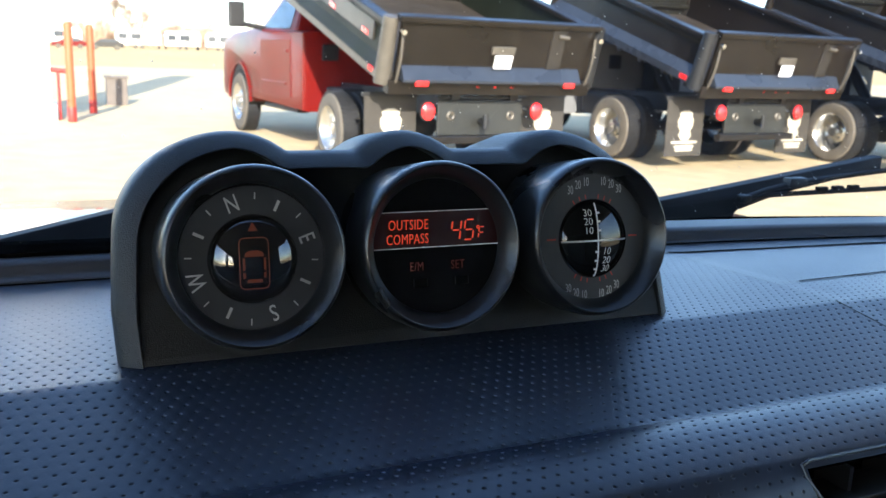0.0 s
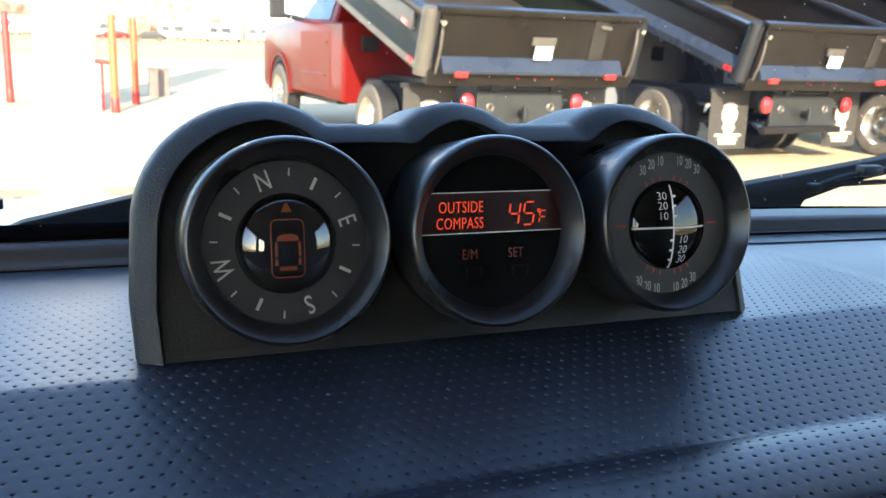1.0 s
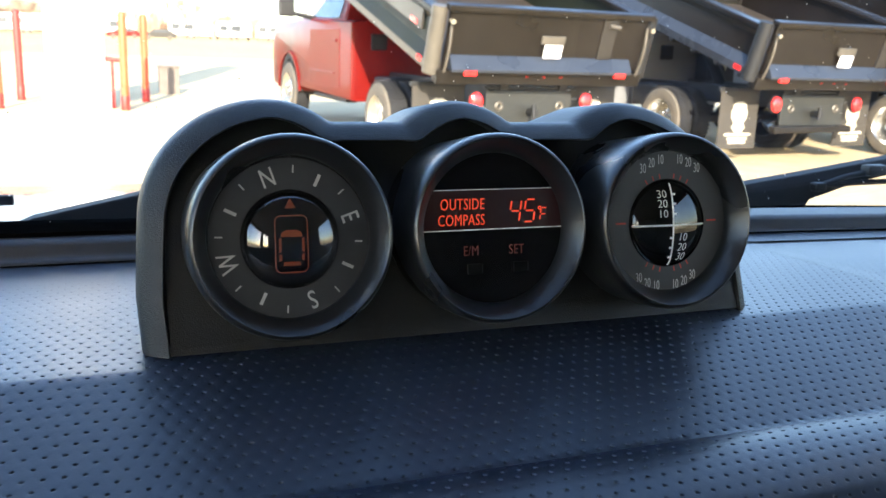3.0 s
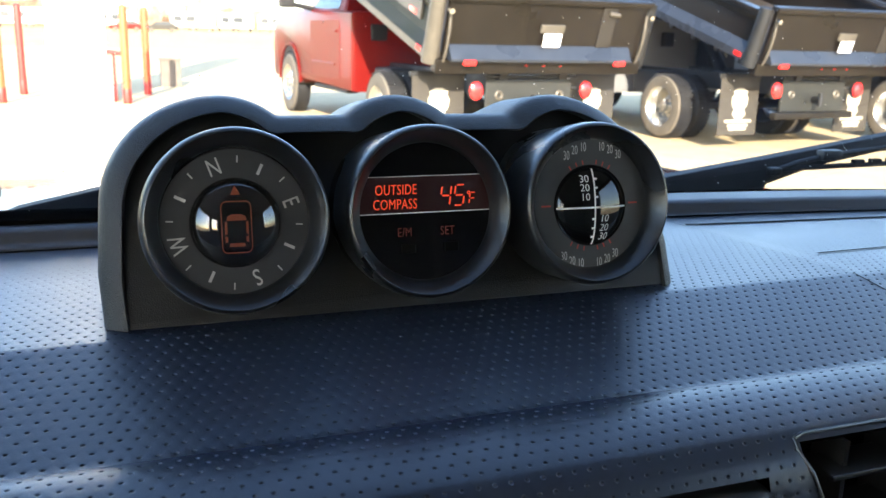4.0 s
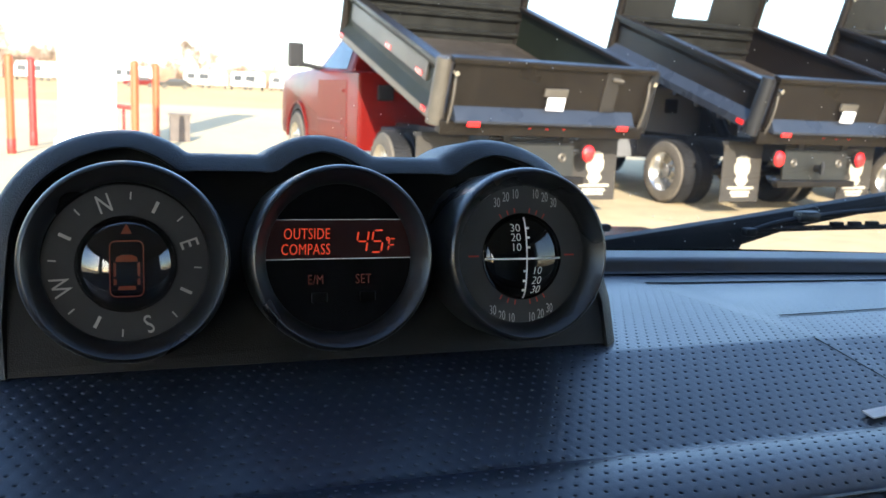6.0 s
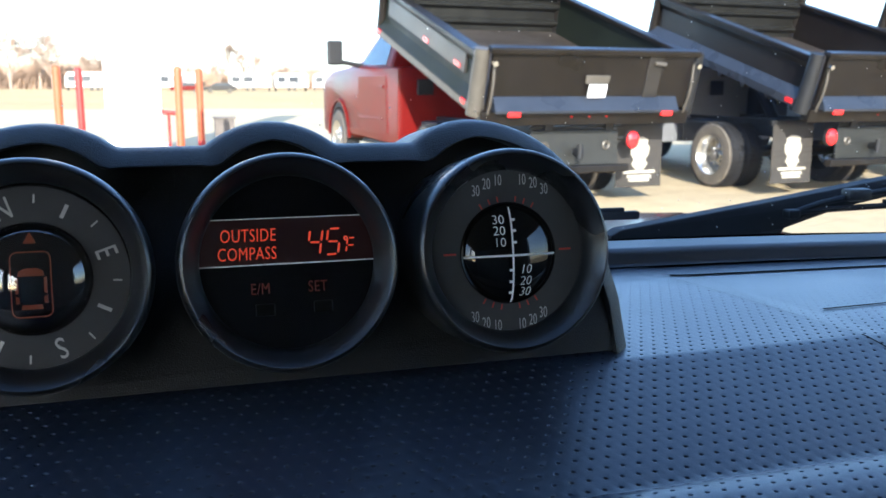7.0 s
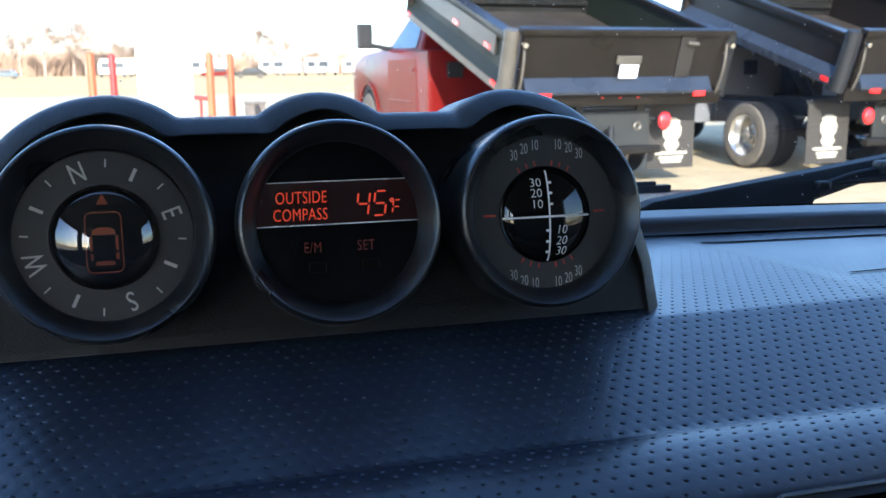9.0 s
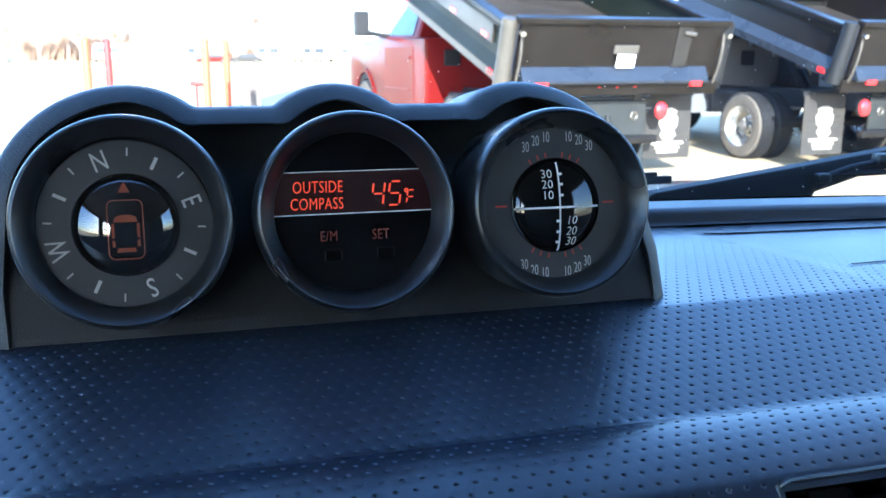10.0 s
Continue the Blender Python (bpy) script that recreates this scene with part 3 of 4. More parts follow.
HEAD = math.degrees(0.088)
dump_truck(pose(3.756, 9.257, G, 0, 0, HEAD), "red_paint", "red dump truck with its black bed raised, parked on the lot", "steel")
dump_truck(pose(7.478, 9.291, G, 0, 0, HEAD), "silver_paint", "silver dump truck with raised black bed beside the red truck")
dump_truck(pose(10.525, 8.539, G, 0, 0, HEAD), "silver_paint", "silver dump truck with raised black bed, last in the row")

# ---- bollards, column and the far edge of the field ----
def bollard(x, y, paint, label, h=1.52, r=0.062):
    t = thing("bollard", pose(x, y, G), label, "bollard", "bollards round the column")
    bm = bmesh.new()
    lathe(bm, [(r, -0.05), (r, h - 0.06), (r * 0.92, h - 0.02), (r * 0.6, h), (0, h + 0.01)], Matrix.Identity(4), 24)
    part("pipe", bm, paint, t, smooth=True)
    bm = bmesh.new()
    lathe(bm, [(r + 0.004, 0.0), (r + 0.006, 0.01), (r + 0.006, 0.22), (r + 0.002, 0.23)], Matrix.Identity(4), 24)
    part("foot_band", bm, "post_red", t, "red painted foot", smooth=True)


bollard(-1.76, 14.9, "post_sunlit", "tall red steel pipe bollard, sunlight coloured in as orange above its red foot")
bollard(-1.60, 16.7, "post_red", "tall red steel pipe bollard beside the white column")
bollard(0.07, 14.65, "post_sunlit", "tall red steel pipe bollard, sunlight coloured in as orange above its red foot")
bollard(0.45, 16.45, "post_sunlit", "tall red steel pipe bollard, sunlight coloured in as orange above its red foot")

rail = thing("guard_rail", pose(0.0, 15.0, G), "short red steel guard rail beside the white column", "guard rail")
for x in (-0.10, 0.05):
    bm = bmesh.new(); tube(bm, (x, 0, -0.05), (x, 0, 0.78), 0.022, seg=12)
    part("post", bm, "post_red", rail, smooth=True)
bm = bmesh.new(); tube(bm, (-0.30, 0, 0.80), (0.10, 0, 0.76), 0.035, seg=14)
part("bar", bm, "post_red", rail, smooth=True)

col = thing("column", pose(-0.64, 15.3, G), "broad white rectangular sign column between the bollards", "column")
bm = bmesh.new(); box(bm, (0, 0, 4.4), (0.86, 0.80, 9.0), bevel=0.02)
part("shaft", bm, "white_paint", col)
bm = bmesh.new(); box(bm, (0, 0, 0.10), (1.0, 1.0, 0.3), bevel=0.03)
part("plinth", bm, "white_paint", col)

box_t = thing("utility_box", pose(1.0, 19.0, G), "small grey brown metal utility box standing on the lot", "utility box")
bm = bmesh.new(); box(bm, (0, 0, 0.25), (0.40, 0.40, 0.56), bevel=0.015)
part("cabinet_body", bm, "utility", box_t)
bm = bmesh.new(); box(bm, (0, 0, 0.54), (0.46, 0.46, 0.04), bevel=0.01)
part("cabinet_lid", bm, "utility", box_t)


def camper(x, y, length, label, turn=0.0):
    t = thing("camper_trailer", pose(x, y, G - 0.06, 0, 0, turn), label, "trailer", "parked campers")
    bm = bmesh.new()
    prism(bm, [(-length / 2, 0.6), (length / 2, 0.6), (length / 2, 2.6), (length / 2 - 0.4, 3.2), (-length / 2 + 0.5, 3.2), (-length / 2, 2.3)], "y", -1.2, 1.2, bevel=0.08)
    part("body", bm, "camper", t)
    n = int(length / 2.2)
    for k in range(n):
        if k % 3 == 2:
            continue
        bm = bmesh.new(); box(bm, (-length / 2 + 1.2 + 2.2 * k, -1.22, 2.05), (1.35 + 0.3 * (k % 2), 0.06, 0.95), bevel=0.01)
        part("window", bm, "far_glass", t)
    bm = bmesh.new(); box(bm, (length * 0.15, -1.21, 1.65), (0.75, 0.04, 1.9), bevel=0.01)
    part("door", bm, "silver_paint", t)
    bm = bmesh.new(); box(bm, (0, -1.205, 1.15), (length * 0.96, 0.02, 0.18))
    part("stripe", bm, "flap", t)
    for dx in (-0.5, 0.5):
        bm = bmesh.new(); tube(bm, (dx, -1.15, 0.36), (dx, -0.9, 0.36), 0.36, seg=16)
        part("tyre", bm, "tyre", t)
    bm = bmesh.new(); box(bm, (-length / 2 + 0.3, 0, 0.3), (0.12, 1.6, 0.62)); box(bm, (length / 2 - 0.3, 0, 0.3), (0.12, 1.6, 0.62))
    part("jack_stands", bm, "chassis", t)
    return t


camper(13.7, 165, 7.5, "white camper trailer parked at the far edge of the field")
camper(21.2, 166, 6.2, "white camper trailer parked at the far edge of the field", 4)
camper(28.5, 169, 5.5, "short white camper trailer among the far ones", -6)
camper(-12.5, 165, 9.5, "long white camper trailer parked beyond the column", -3)
camper(1.2, 167, 7, "white camper trailer parked beyond the bollards", 3)


def car(x, y, paint, label):
    t = thing("parked_car", pose(x, y, G - 0.06, 0, 0, 90), label, "car", "far parked cars")
    bm = bmesh.new()
    prism(bm, [(-2.2, 0.35), (2.2, 0.35), (2.2, 0.8), (1.2, 0.95), (0.6, 1.42), (-1.1, 1.42), (-1.8, 0.95), (-2.2, 0.9)], "x", -0.85, 0.85, bevel=0.06)
    part("body", bm, paint, t)
    bm = bmesh.new()
    prism(bm, [(0.95, 0.98), (0.5, 1.36), (-1.0, 1.36), (-1.5, 0.98)], "x", -0.87, 0.87)
    part("window", bm, "far_glass", t)
    for sx in (-0.8, 0.8):
        for sy in (-1.35, 1.35):
            bm = bmesh.new(); tube(bm, (sx - 0.1, sy, 0.32), (sx + 0.1, sy, 0.32), 0.32, seg=14)
            part("wheel", bm, "tyre", t)


car(-31, 158, "cab_glass", "small dark blue car parked far off on the field")
car(-42, 160, "white_paint", "small white car parked far off on the field")
car(6.5, 128, "flap", "small dark car parked before the campers")
car(2.0, 130, "red_paint", "small dark red car parked before the campers")


def branch(vs, fs, a, d, length, r, depth, rng):
    """Adds a tapered three-sided limb and, from it, thinner ones."""
    b = a + d * length
    u = d.orthogonal().normalized()
    w = d.cross(u)
    o = len(vs)
    for p, q in ((a, r), (b, r * 0.62)):
        for k in range(3):
            c = math.cos(2.0944 * k) * u + math.sin(2.0944 * k) * w
            vs.append(tuple(p + c * q))
    for k in range(3):
        fs.append((o + k, o + (k + 1) % 3, o + 3 + (k + 1) % 3, o + 3 + k))
    if depth == 0:
        return
    for k in range(rng.choice((2, 3, 3)) if depth > 1 else 6):
        turned = Matrix.Rotation(rng.uniform(0, 2 * math.pi), 3, d) @ (Matrix.Rotation(rng.uniform(0.3, 0.8), 3, u) @ d)
        n = (turned + Vector((0, 0, 0.22))).normalized()
        branch(vs, fs, a + d * length * rng.uniform(0.5, 1.0), n, length * rng.uniform(0.55, 0.8), max(r * 0.60, 0.0020), depth - 1, rng)


TREES = []
for seed in range(5):
    rng = random.Random(seed + 20)
    vs, fs = [], []
    for k in range(8):
        a = rng.uniform(0, 2 * math.pi)
        branch(vs, fs, Vector((0, 0, rng.uniform(0.10, 0.32))), Vector((0.62 * math.cos(a), 0.62 * math.sin(a), 1)).normalized(), rng.uniform(0.2, 0.27), 0.0080, 5, rng)
    me = bpy.data.meshes.new("crown")
    me.from_pydata(vs, [], fs)
    me.materials.append(M["bark"])
    TREES.append(me)


def bare_tree(x, y, h, k):
    t = thing("tree", pose(x, y, G - 0.06, 0, 0, 47 * k), "bare brown winter tree at the edge of the field", "tree", "trees along the field")
    t.scale = (h, h, h)
    bm = bmesh.new()
    tube(bm, (0, 0, -0.02), (0, 0, 0.34), 0.022, 0.013, seg=8)
    part("trunk", bm, "bark", t)
    new("crown", TREES[k % 5]).parent = t


for k, (x, y, h) in enumerate(((-36, 200, 13), (-31, 198, 15), (-26, 202, 14.5), (-23, 197, 13), (-17.5, 200, 9.5), (-15.5, 204, 10), (10.5, 205, 9), (14.5, 200, 12.5), (17, 203, 11), (5, 206, 7), (25, 204, 7), (31, 203, 8), (-50, 202, 11), (-62, 205, 12), (44, 206, 9), (58, 204, 10), (74, 205, 9))):
    bare_tree(x, y, h, k)

# brushy wood behind the field: very many thin twigs
rng = np.random.default_rng(3)
n = 42000
bx = rng.uniform(-190, 230, n)
by = rng.uniform(212, 226, n)
top = np.where(bx < -8, 7.2, 4.2) + 0.8 * np.sin(bx * 0.07) + 0.6 * np.sin(bx * 0.23 + 1)
bh = top * rng.uniform(0.45, 1.1, n)
lean = rng.normal(0, 0.35, (n, 2))
w = rng.uniform(0.06, 0.22, n)
vs, fs = [], []
for i in range(n):
    o = len(vs)
    tx, ty = bx[i] + lean[i, 0] * bh[i], by[i] + lean[i, 1]
    vs += [(bx[i] - w[i], by[i], G - 0.1), (bx[i] + w[i], by[i], G - 0.1), (bx[i], by[i] + w[i], G - 0.1), (tx, ty, G + bh[i])]
    fs += [(o, o + 1, o + 3), (o + 1, o + 2, o + 3), (o + 2, o, o + 3)]
me = bpy.data.meshes.new("brush")
me.from_pydata(vs, [], fs)
me.materials.append(M["brush"])
tagged(new("brush", me), "brown leafless brush and woods along the horizon", "woods", kind="stuff")

# ---- the car round the camera ----
# dashboard top: line from the windscreen to the driver, as (y, height over D)
# a padded roll runs along the driver's edge
ROLL = [(-0.0890, -0.0170), (-0.0925, -0.0153), (-0.0970, -0.0142), (-0.1030, -0.0135), (-0.1100, -0.0138), (-0.1170, -0.0147), (-0.1240, -0.0162), (-0.1300, -0.0181), (-0.1345, -0.0203),
        (-0.1390, -0.0244), (-0.1425, -0.0296), (-0.1450, -0.0360), (-0.1470, -0.0440), (-0.1480, -0.0600), (-0.1490, -0.0950)]
LINE = smooth_line([(0.175, 0.000), (0.080, 0.0004), (-0.008, 0.000)] + ROLL, blur=0.0010)
_seg = np.hypot(*np.diff(LINE, axis=0).T)
ARC = np.r_[0, np.cumsum(_seg)]
_tan = np.gradient(LINE, ARC, axis=0)


def seam_x(y):
    """Where the passenger's pad begins."""
    return 0.2605 - 0.15 * y


def dash_points(x, s, depth=0.0):
    """Places on the dashboard's top at x and s along its line, sunk by depth."""
    y, z = np.interp(s, ARC, LINE[:, 0]), np.interp(s, ARC, LINE[:, 1])
    ty, tz = np.interp(s, ARC, _tan[:, 0]), np.interp(s, ARC, _tan[:, 1])
    drop = 0.0006 * np.clip((x - seam_x(y)) / 0.016, 0, 1)
    n = np.hypot(ty, tz)
    return np.stack([x, y + depth * tz / n, D + z - drop - depth * ty / n], -1)


PX, PS = 0.00625, 0.0056          # spacing of the punched dimples, across and along
CREASE_S = float(np.interp(0.0893, -LINE[:, 0], ARC))          # sharp valley behind the roll
CREASE, OFF = int(CREASE_S / PS), CREASE_S % PS
dashboard = thing("dashboard", pose(0, 0, D), "dark grey perforated vinyl dashboard under the windscreen", "dashboard")
x0, nx, ns = -0.46, 170, int(ARC[-1] / PS) - 1
VENT_S = float(np.interp(0.1345, -LINE[:, 0], ARC))
CENTRE_S = float(np.interp(0.1437, -LINE[:, 0], ARC))


def edge_x(s):
    """The slanting edge of the pad beside the vent."""
    return np.interp(s - VENT_S, (0, 0.006, 0.016, 0.032, 0.060), (0.106, 0.107, 0.111, 0.116, 0.121))


def solid(x, s):
    """False where a vent or the centre panel is let into the pad's front."""
    if x > edge_x(s) + PX / 2 and s > VENT_S + 0.002:
        return False
    return not (-0.050 < x < 0.092 - PX / 2 and s > CENTRE_S)


def punched(x, s):
    """How deep the dimples are: shallower towards the glass, none round the defroster."""
    y = float(np.interp(s, ARC, LINE[:, 0]))
    deep = min(1.0, max(0.0, 1.0 - (y + 0.03) / 0.10)) * 0.75 + 0.25 * min(1.0, max(0.0, (0.13 - y) / 0.03))
    if x > seam_x(y):
        deep *= min(1.0, max(0.0, (0.085 - y) / 0.09))
    return deep


ring = [(math.cos(a), math.sin(a)) for a in np.linspace(0, 2 * math.pi, 9)[:-1]]
vx, vs_, vd, fs, inside = [], [], [], [], set()
rng = np.random.default_rng(7)
lattice = {}


def corner(i2, j):
    k = (i2, j)
    if k not in lattice:
        lattice[k] = len(vx)
        vx.append(x0 + i2 * PX / 2); vs_.append(j * PS + OFF); vd.append(0.0)
    return lattice[k]


for j in range(ns):
    for i in range(nx):
        a = 2 * i + (j % 2)
        cx, cs = x0 + (a + 1) * PX / 2, (j + 0.5) * PS + OFF
        if not solid(cx, cs):
            continue
        # cell outline, counter-clockwise seen from above (s runs towards the driver)
        out = [corner(a + 2, j + 1), corner(a + 1, j + 1), corner(a, j + 1), corner(a, j), corner(a + 1, j), corner(a + 2, j)]
        deep = punched(cx, cs)
        if deep < 0.03:
            fs.append(tuple(out))
            continue
        rx, rs = (0.00052 + 0.00038 * deep) * rng.uniform(0.93, 1.07), (0.00046 + 0.00028 * deep) * rng.uniform(0.93, 1.07)
        hole, lip, mid, low = [], [], [], []
        for lst, k, d, far in ((hole, 1.42, 0.0, 0.0), (lip, 1.20, -0.00003 * deep, -0.03), (mid, 0.86, -0.00024 * deep, -0.10), (low, 0.52, -0.00042 * deep, -0.26)):
            for c, q in ring:
                lst.append(len(vx)); vx.append(cx + k * rx * c); vs_.append(cs + (k * q + far) * rs); vd.append(d)
        # outline (6) to hole ring (8)
        e, ne, n_, nw, w_, sw, s_, se = hole
        fs += [(out[5], out[0], ne, e), (out[5], e, se), (out[0], out[1], n_, ne), (out[1], out[2], nw, n_), (out[2], out[3], w_, nw), (out[3], sw, w_), (out[3], out[4], s_, sw), (out[4], out[5], se, s_)]
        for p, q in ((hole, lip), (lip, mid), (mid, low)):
            # lower wall and floor of a dimple get the darker, shade-coloured vinyl
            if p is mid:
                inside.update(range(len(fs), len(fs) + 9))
            for k in range(8):
                fs.append((p[k], p[(k + 1) % 8], q[(k + 1) % 8], q[k]))
        fs.append(tuple(low))
vx, vs_ = np.array(vx), np.array(vs_)
edge = edge_x(vs_)
vx = np.where((vs_ > VENT_S + 0.006) & (vx > edge) & (vx < edge + 0.012), edge, vx)
vx = np.where((vs_ > CENTRE_S + 0.006) & (vx > 0.082) & (vx < 0.092), 0.092, vx)
pts = dash_points(np.array(vx), np.array(vs_), np.array(vd)) - np.array((0, 0, D))
me = bpy.data.meshes.new("top_pad")
me.from_pydata(pts.tolist(), [], [f[::-1] for f in fs])
me.polygons.foreach_set("use_smooth", [True] * len(me.polygons))
me.materials.append(M["vinyl"])
me.materials.append(M["dimple_shade"])
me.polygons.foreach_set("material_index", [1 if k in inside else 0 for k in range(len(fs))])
fold = {v for (i2, j), v in lattice.items() if j == CREASE}
for e in me.edges:
    if e.vertices[0] in fold and e.vertices[1] in fold:
        e.use_edge_sharp = True
pad = new("top_pad", me)
pad.parent = dashboard


def strip(name, material, x_a, x_b, y_a, y_b, width=0.0016, lift=0.0005, n=24):
    """A narrow dark groove line lying along the dashboard."""
    bm = bmesh.new()
    rows = []
    for k in range(n + 1):
        f = k / n
        x, y = x_a + (x_b - x_a) * f, y_a + (y_b - y_a) * f
        d = Vector((x_b - x_a, y_b - y_a)).normalized()
        nrm = Vector((-d.y, d.x)) * width / 2
        row = []
        for sgn in (-1, 1):
            px, py = x + sgn * nrm.x, y + sgn * nrm.y
            s = float(np.interp(-py, -LINE[:, 0], ARC))
            p = dash_points(np.array([px]), np.array([s]), np.array([lift]))[0]
            row.append(bm.verts.new((p[0], p[1], p[2] - D)))
        rows.append(row)
    for p, q in zip(rows, rows[1:]):
        bm.faces.new((p[0], q[0], q[1], p[1]))
    return part(name, bm, material, dashboard)


strip("defroster_slot", "groove", 0.2436, 0.62, 0.133, 0.106, 0.0036)
strip("defroster_slot", "groove", 0.278, 0.3686, 0.0395, 0.0425, 0.0019)
strip("pad_seam", "groove", seam_x(-0.006), seam_x(-0.0885), -0.006, -0.0885, 0.0011, 0.0004, 40)
strip("pad_seam", "trim", seam_x(0.150), seam_x(-0.006), 0.150, -0.006, 0.0006, 0.0003, 40)


def bow(x):
    """How far the base of the windscreen bends towards the passenger."""
    return -0.20 * max(0.0, x - 0.10) ** 2


def sweep(name, material, prof, smooth=True, lo=-0.76, hi=0.80, n=40, fall=0.013):
    """A profile (y, height) carried along the base of the windscreen."""
    bm = bmesh.new()
    rows = []
    for k in range(n + 1):
        x = lo + (hi - lo) * k / n
        rows.append([bm.verts.new((x, y + bow(x), z - fall * max(0.0, x + 0.2))) for y, z in prof])
    m = len(prof)
    for p, q in zip(rows, rows[1:]):
        for k in range(m):
            bm.faces.new((p[k], p[(k + 1) % m], q[(k + 1) % m], q[k]))
    bm.faces.new(rows[0]); bm.faces.new(rows[-1][::-1])
    bmesh.ops.recalc_face_normals(bm, faces=bm.faces)
    return part(name, bm, material, dashboard, smooth=smooth)


# plain ends of the pad, trim strip, gasket
for a, b in ((-0.76, -0.4570), (0.5995, 0.80)):
    bm = bmesh.new()
    xs = np.linspace(a, b, 5)
    ss = np.arange(0, ARC[-1], 0.004)
    g = [[bm.verts.new(Vector(p) - Vector((0, 0, D))) for p in dash_points(np.full_like(ss, x), ss)] for x in xs]
    for p, q in zip(g, g[1:]):
        for k in range(len(ss) - 1):
            bm.faces.new((p[k], p[k + 1], q[k + 1], q[k]))
    part("pad_end", bm, "vinyl", dashboard, smooth=True)
sweep("pad_edge", "groove", [(0.1643, -0.004), (0.1643, 0.0005), (0.1655, 0.0007), (0.1655, -0.004)], False, fall=0.0)
tr = smooth_line([(0.1650, -0.010), (0.1660, 0.0022), (0.1695, 0.0030), (0.1735, 0.0110), (0.1780, 0.0128), (0.200, 0.0140), (0.206, 0.012), (0.208, -0.02)], blur=0.0010, step=0.0008)
sweep("rear_trim", "trim", [tuple(p) for p in tr[::2]] + [(0.20, -0.04), (0.168, -0.04)], fall=0.0055)
sweep("windscreen_gasket", "groove", [(0.1800, -0.03), (0.1805, 0.0156), (0.187, 0.0166), (0.205, 0.0172), (0.220, 0.0165), (0.226, -0.03)], False, fall=0.0135)

# vent with slats, let into the front beside the centre panel, and its thin rim
a, b, top = 0.118, 0.265, -0.0205
bm = bmesh.new()
box(bm, ((a + b) / 2, -0.115, top - 0.045), (b - a + 0.028, 0.004, 0.090))
box(bm, ((a + b) / 2, -0.126, top - 0.003), (b - a + 0.028, 0.020, 0.003))
vent = part("air_vent", bm, "groove", dashboard)
for k in range(4):
    bm = bmesh.new(); box(bm, ((a + b) / 2, -0.1350 - 0.001 * k, top - 0.017 - 0.019 * k), (b - a - 0.006, 0.020, 0.0025), bevel=0.0008)
    part("slat", bm, "black", vent)
for k in range(5):
    bm = bmesh.new(); box(bm, (a + (b - a) * (k + 0.5) / 5, -0.130, top - 0.045), (0.0022, 0.018, 0.08))
    part("vane", bm, "black", vent)
bm = bmesh.new()
y1 = -0.1350
path = [(b, y1, top), (a - 0.006, y1, top), (a - 0.011, y1 - 0.001, top - 0.001), (a - 0.011, y1 - 0.004, top - 0.005), (a - 0.007, y1 - 0.0095, top - 0.013), (a - 0.002, y1 - 0.0140, top - 0.028), (a + 0.003, y1 - 0.0150, top - 0.050), (a + 0.003, y1 - 0.0155, top - 0.08)]
rod(bm, path, 0.0009, 8)
part("vent_rim", bm, "bezel", vent, smooth=True)
bm = bmesh.new()
box(bm, (0.021, -0.1400, -0.0830), (0.142, 0.014, 0.094), bevel=0.0065, seg=4)
part("centre_panel", bm, "black", dashboard, smooth=True)
bm = bmesh.new(); box(bm, (0.0, -0.10, -0.16), (1.5, 0.10, 0.20), bevel=0.02)
part("lower_body", bm, "black", dashboard)

# slip of paper on the dashboard
slip = thing("paper_slip", pose(0.228, -0.0815, D - 0.0143, 11, 0, 9), "narrow slip of white paper lying on the dashboard", "paper")
bm = bmesh.new(); box(bm, (0.035, 0, 0.0008), (0.072, 0.0065, 0.0008), bevel=0.0002)
part("slip", bm, "paper", slip)

# windscreen
GLASS_BASE, GLASS_TOP = Vector((0, 0.253, 1.175)), Vector((0, -0.150, 1.665))
bm = bmesh.new()
d = (GLASS_TOP - GLASS_BASE).normalized()
nrm = Vector((0, -d.z, d.y))
c = (GLASS_BASE + GLASS_TOP) / 2
m = Matrix(((1, 0, 0, 0.02), (0, d.y, nrm.y, c.y), (0, d.z, nrm.z, c.z), (0, 0, 0, 1)))
box(bm, (0, 0, 0), (1.52, (GLASS_TOP - GLASS_BASE).length, 0.005), m)
windscreen = tagged(part("window_1", bm, "pane"), "clear windscreen with a few specks of dust", "window", kind="structure")
windscreen.visible_shadow = False
bm = bmesh.new()
rng = random.Random(11)
for k in range(320):
    u, v = rng.uniform(-0.25, 0.62), rng.uniform(0.08, 0.37)
    p = GLASS_BASE + d * v + nrm * 0.0036 + Vector((u, 0, 0))
    r = rng.choice((0.00025, 0.0003, 0.0004, 0.0005))
    bmesh.ops.create_icosphere(bm, subdivisions=1, radius=r, matrix=Matrix.Translation(p))
specks = tagged(part("dust_specks", bm, "dust"), "fine pale dust specks on the windscreen glass", "dust", kind="stuff")

# cabin shell: roof, sides with windows, back, floor
def shell(name, pieces, label):
    bm = bmesh.new()
    for c, s in pieces:
        box(bm, c, s)
    return tagged(part(name, bm, "cabin"), label, "wall", kind="structure")


tagged(shell("ceiling", [((0.02, -1.1925, 1.73), (1.66, 2.155, 0.06)), ((0.02, -0.130, 1.68), (1.66, 0.05, 0.06))], "grey cabin roof lining"), category="ceiling")
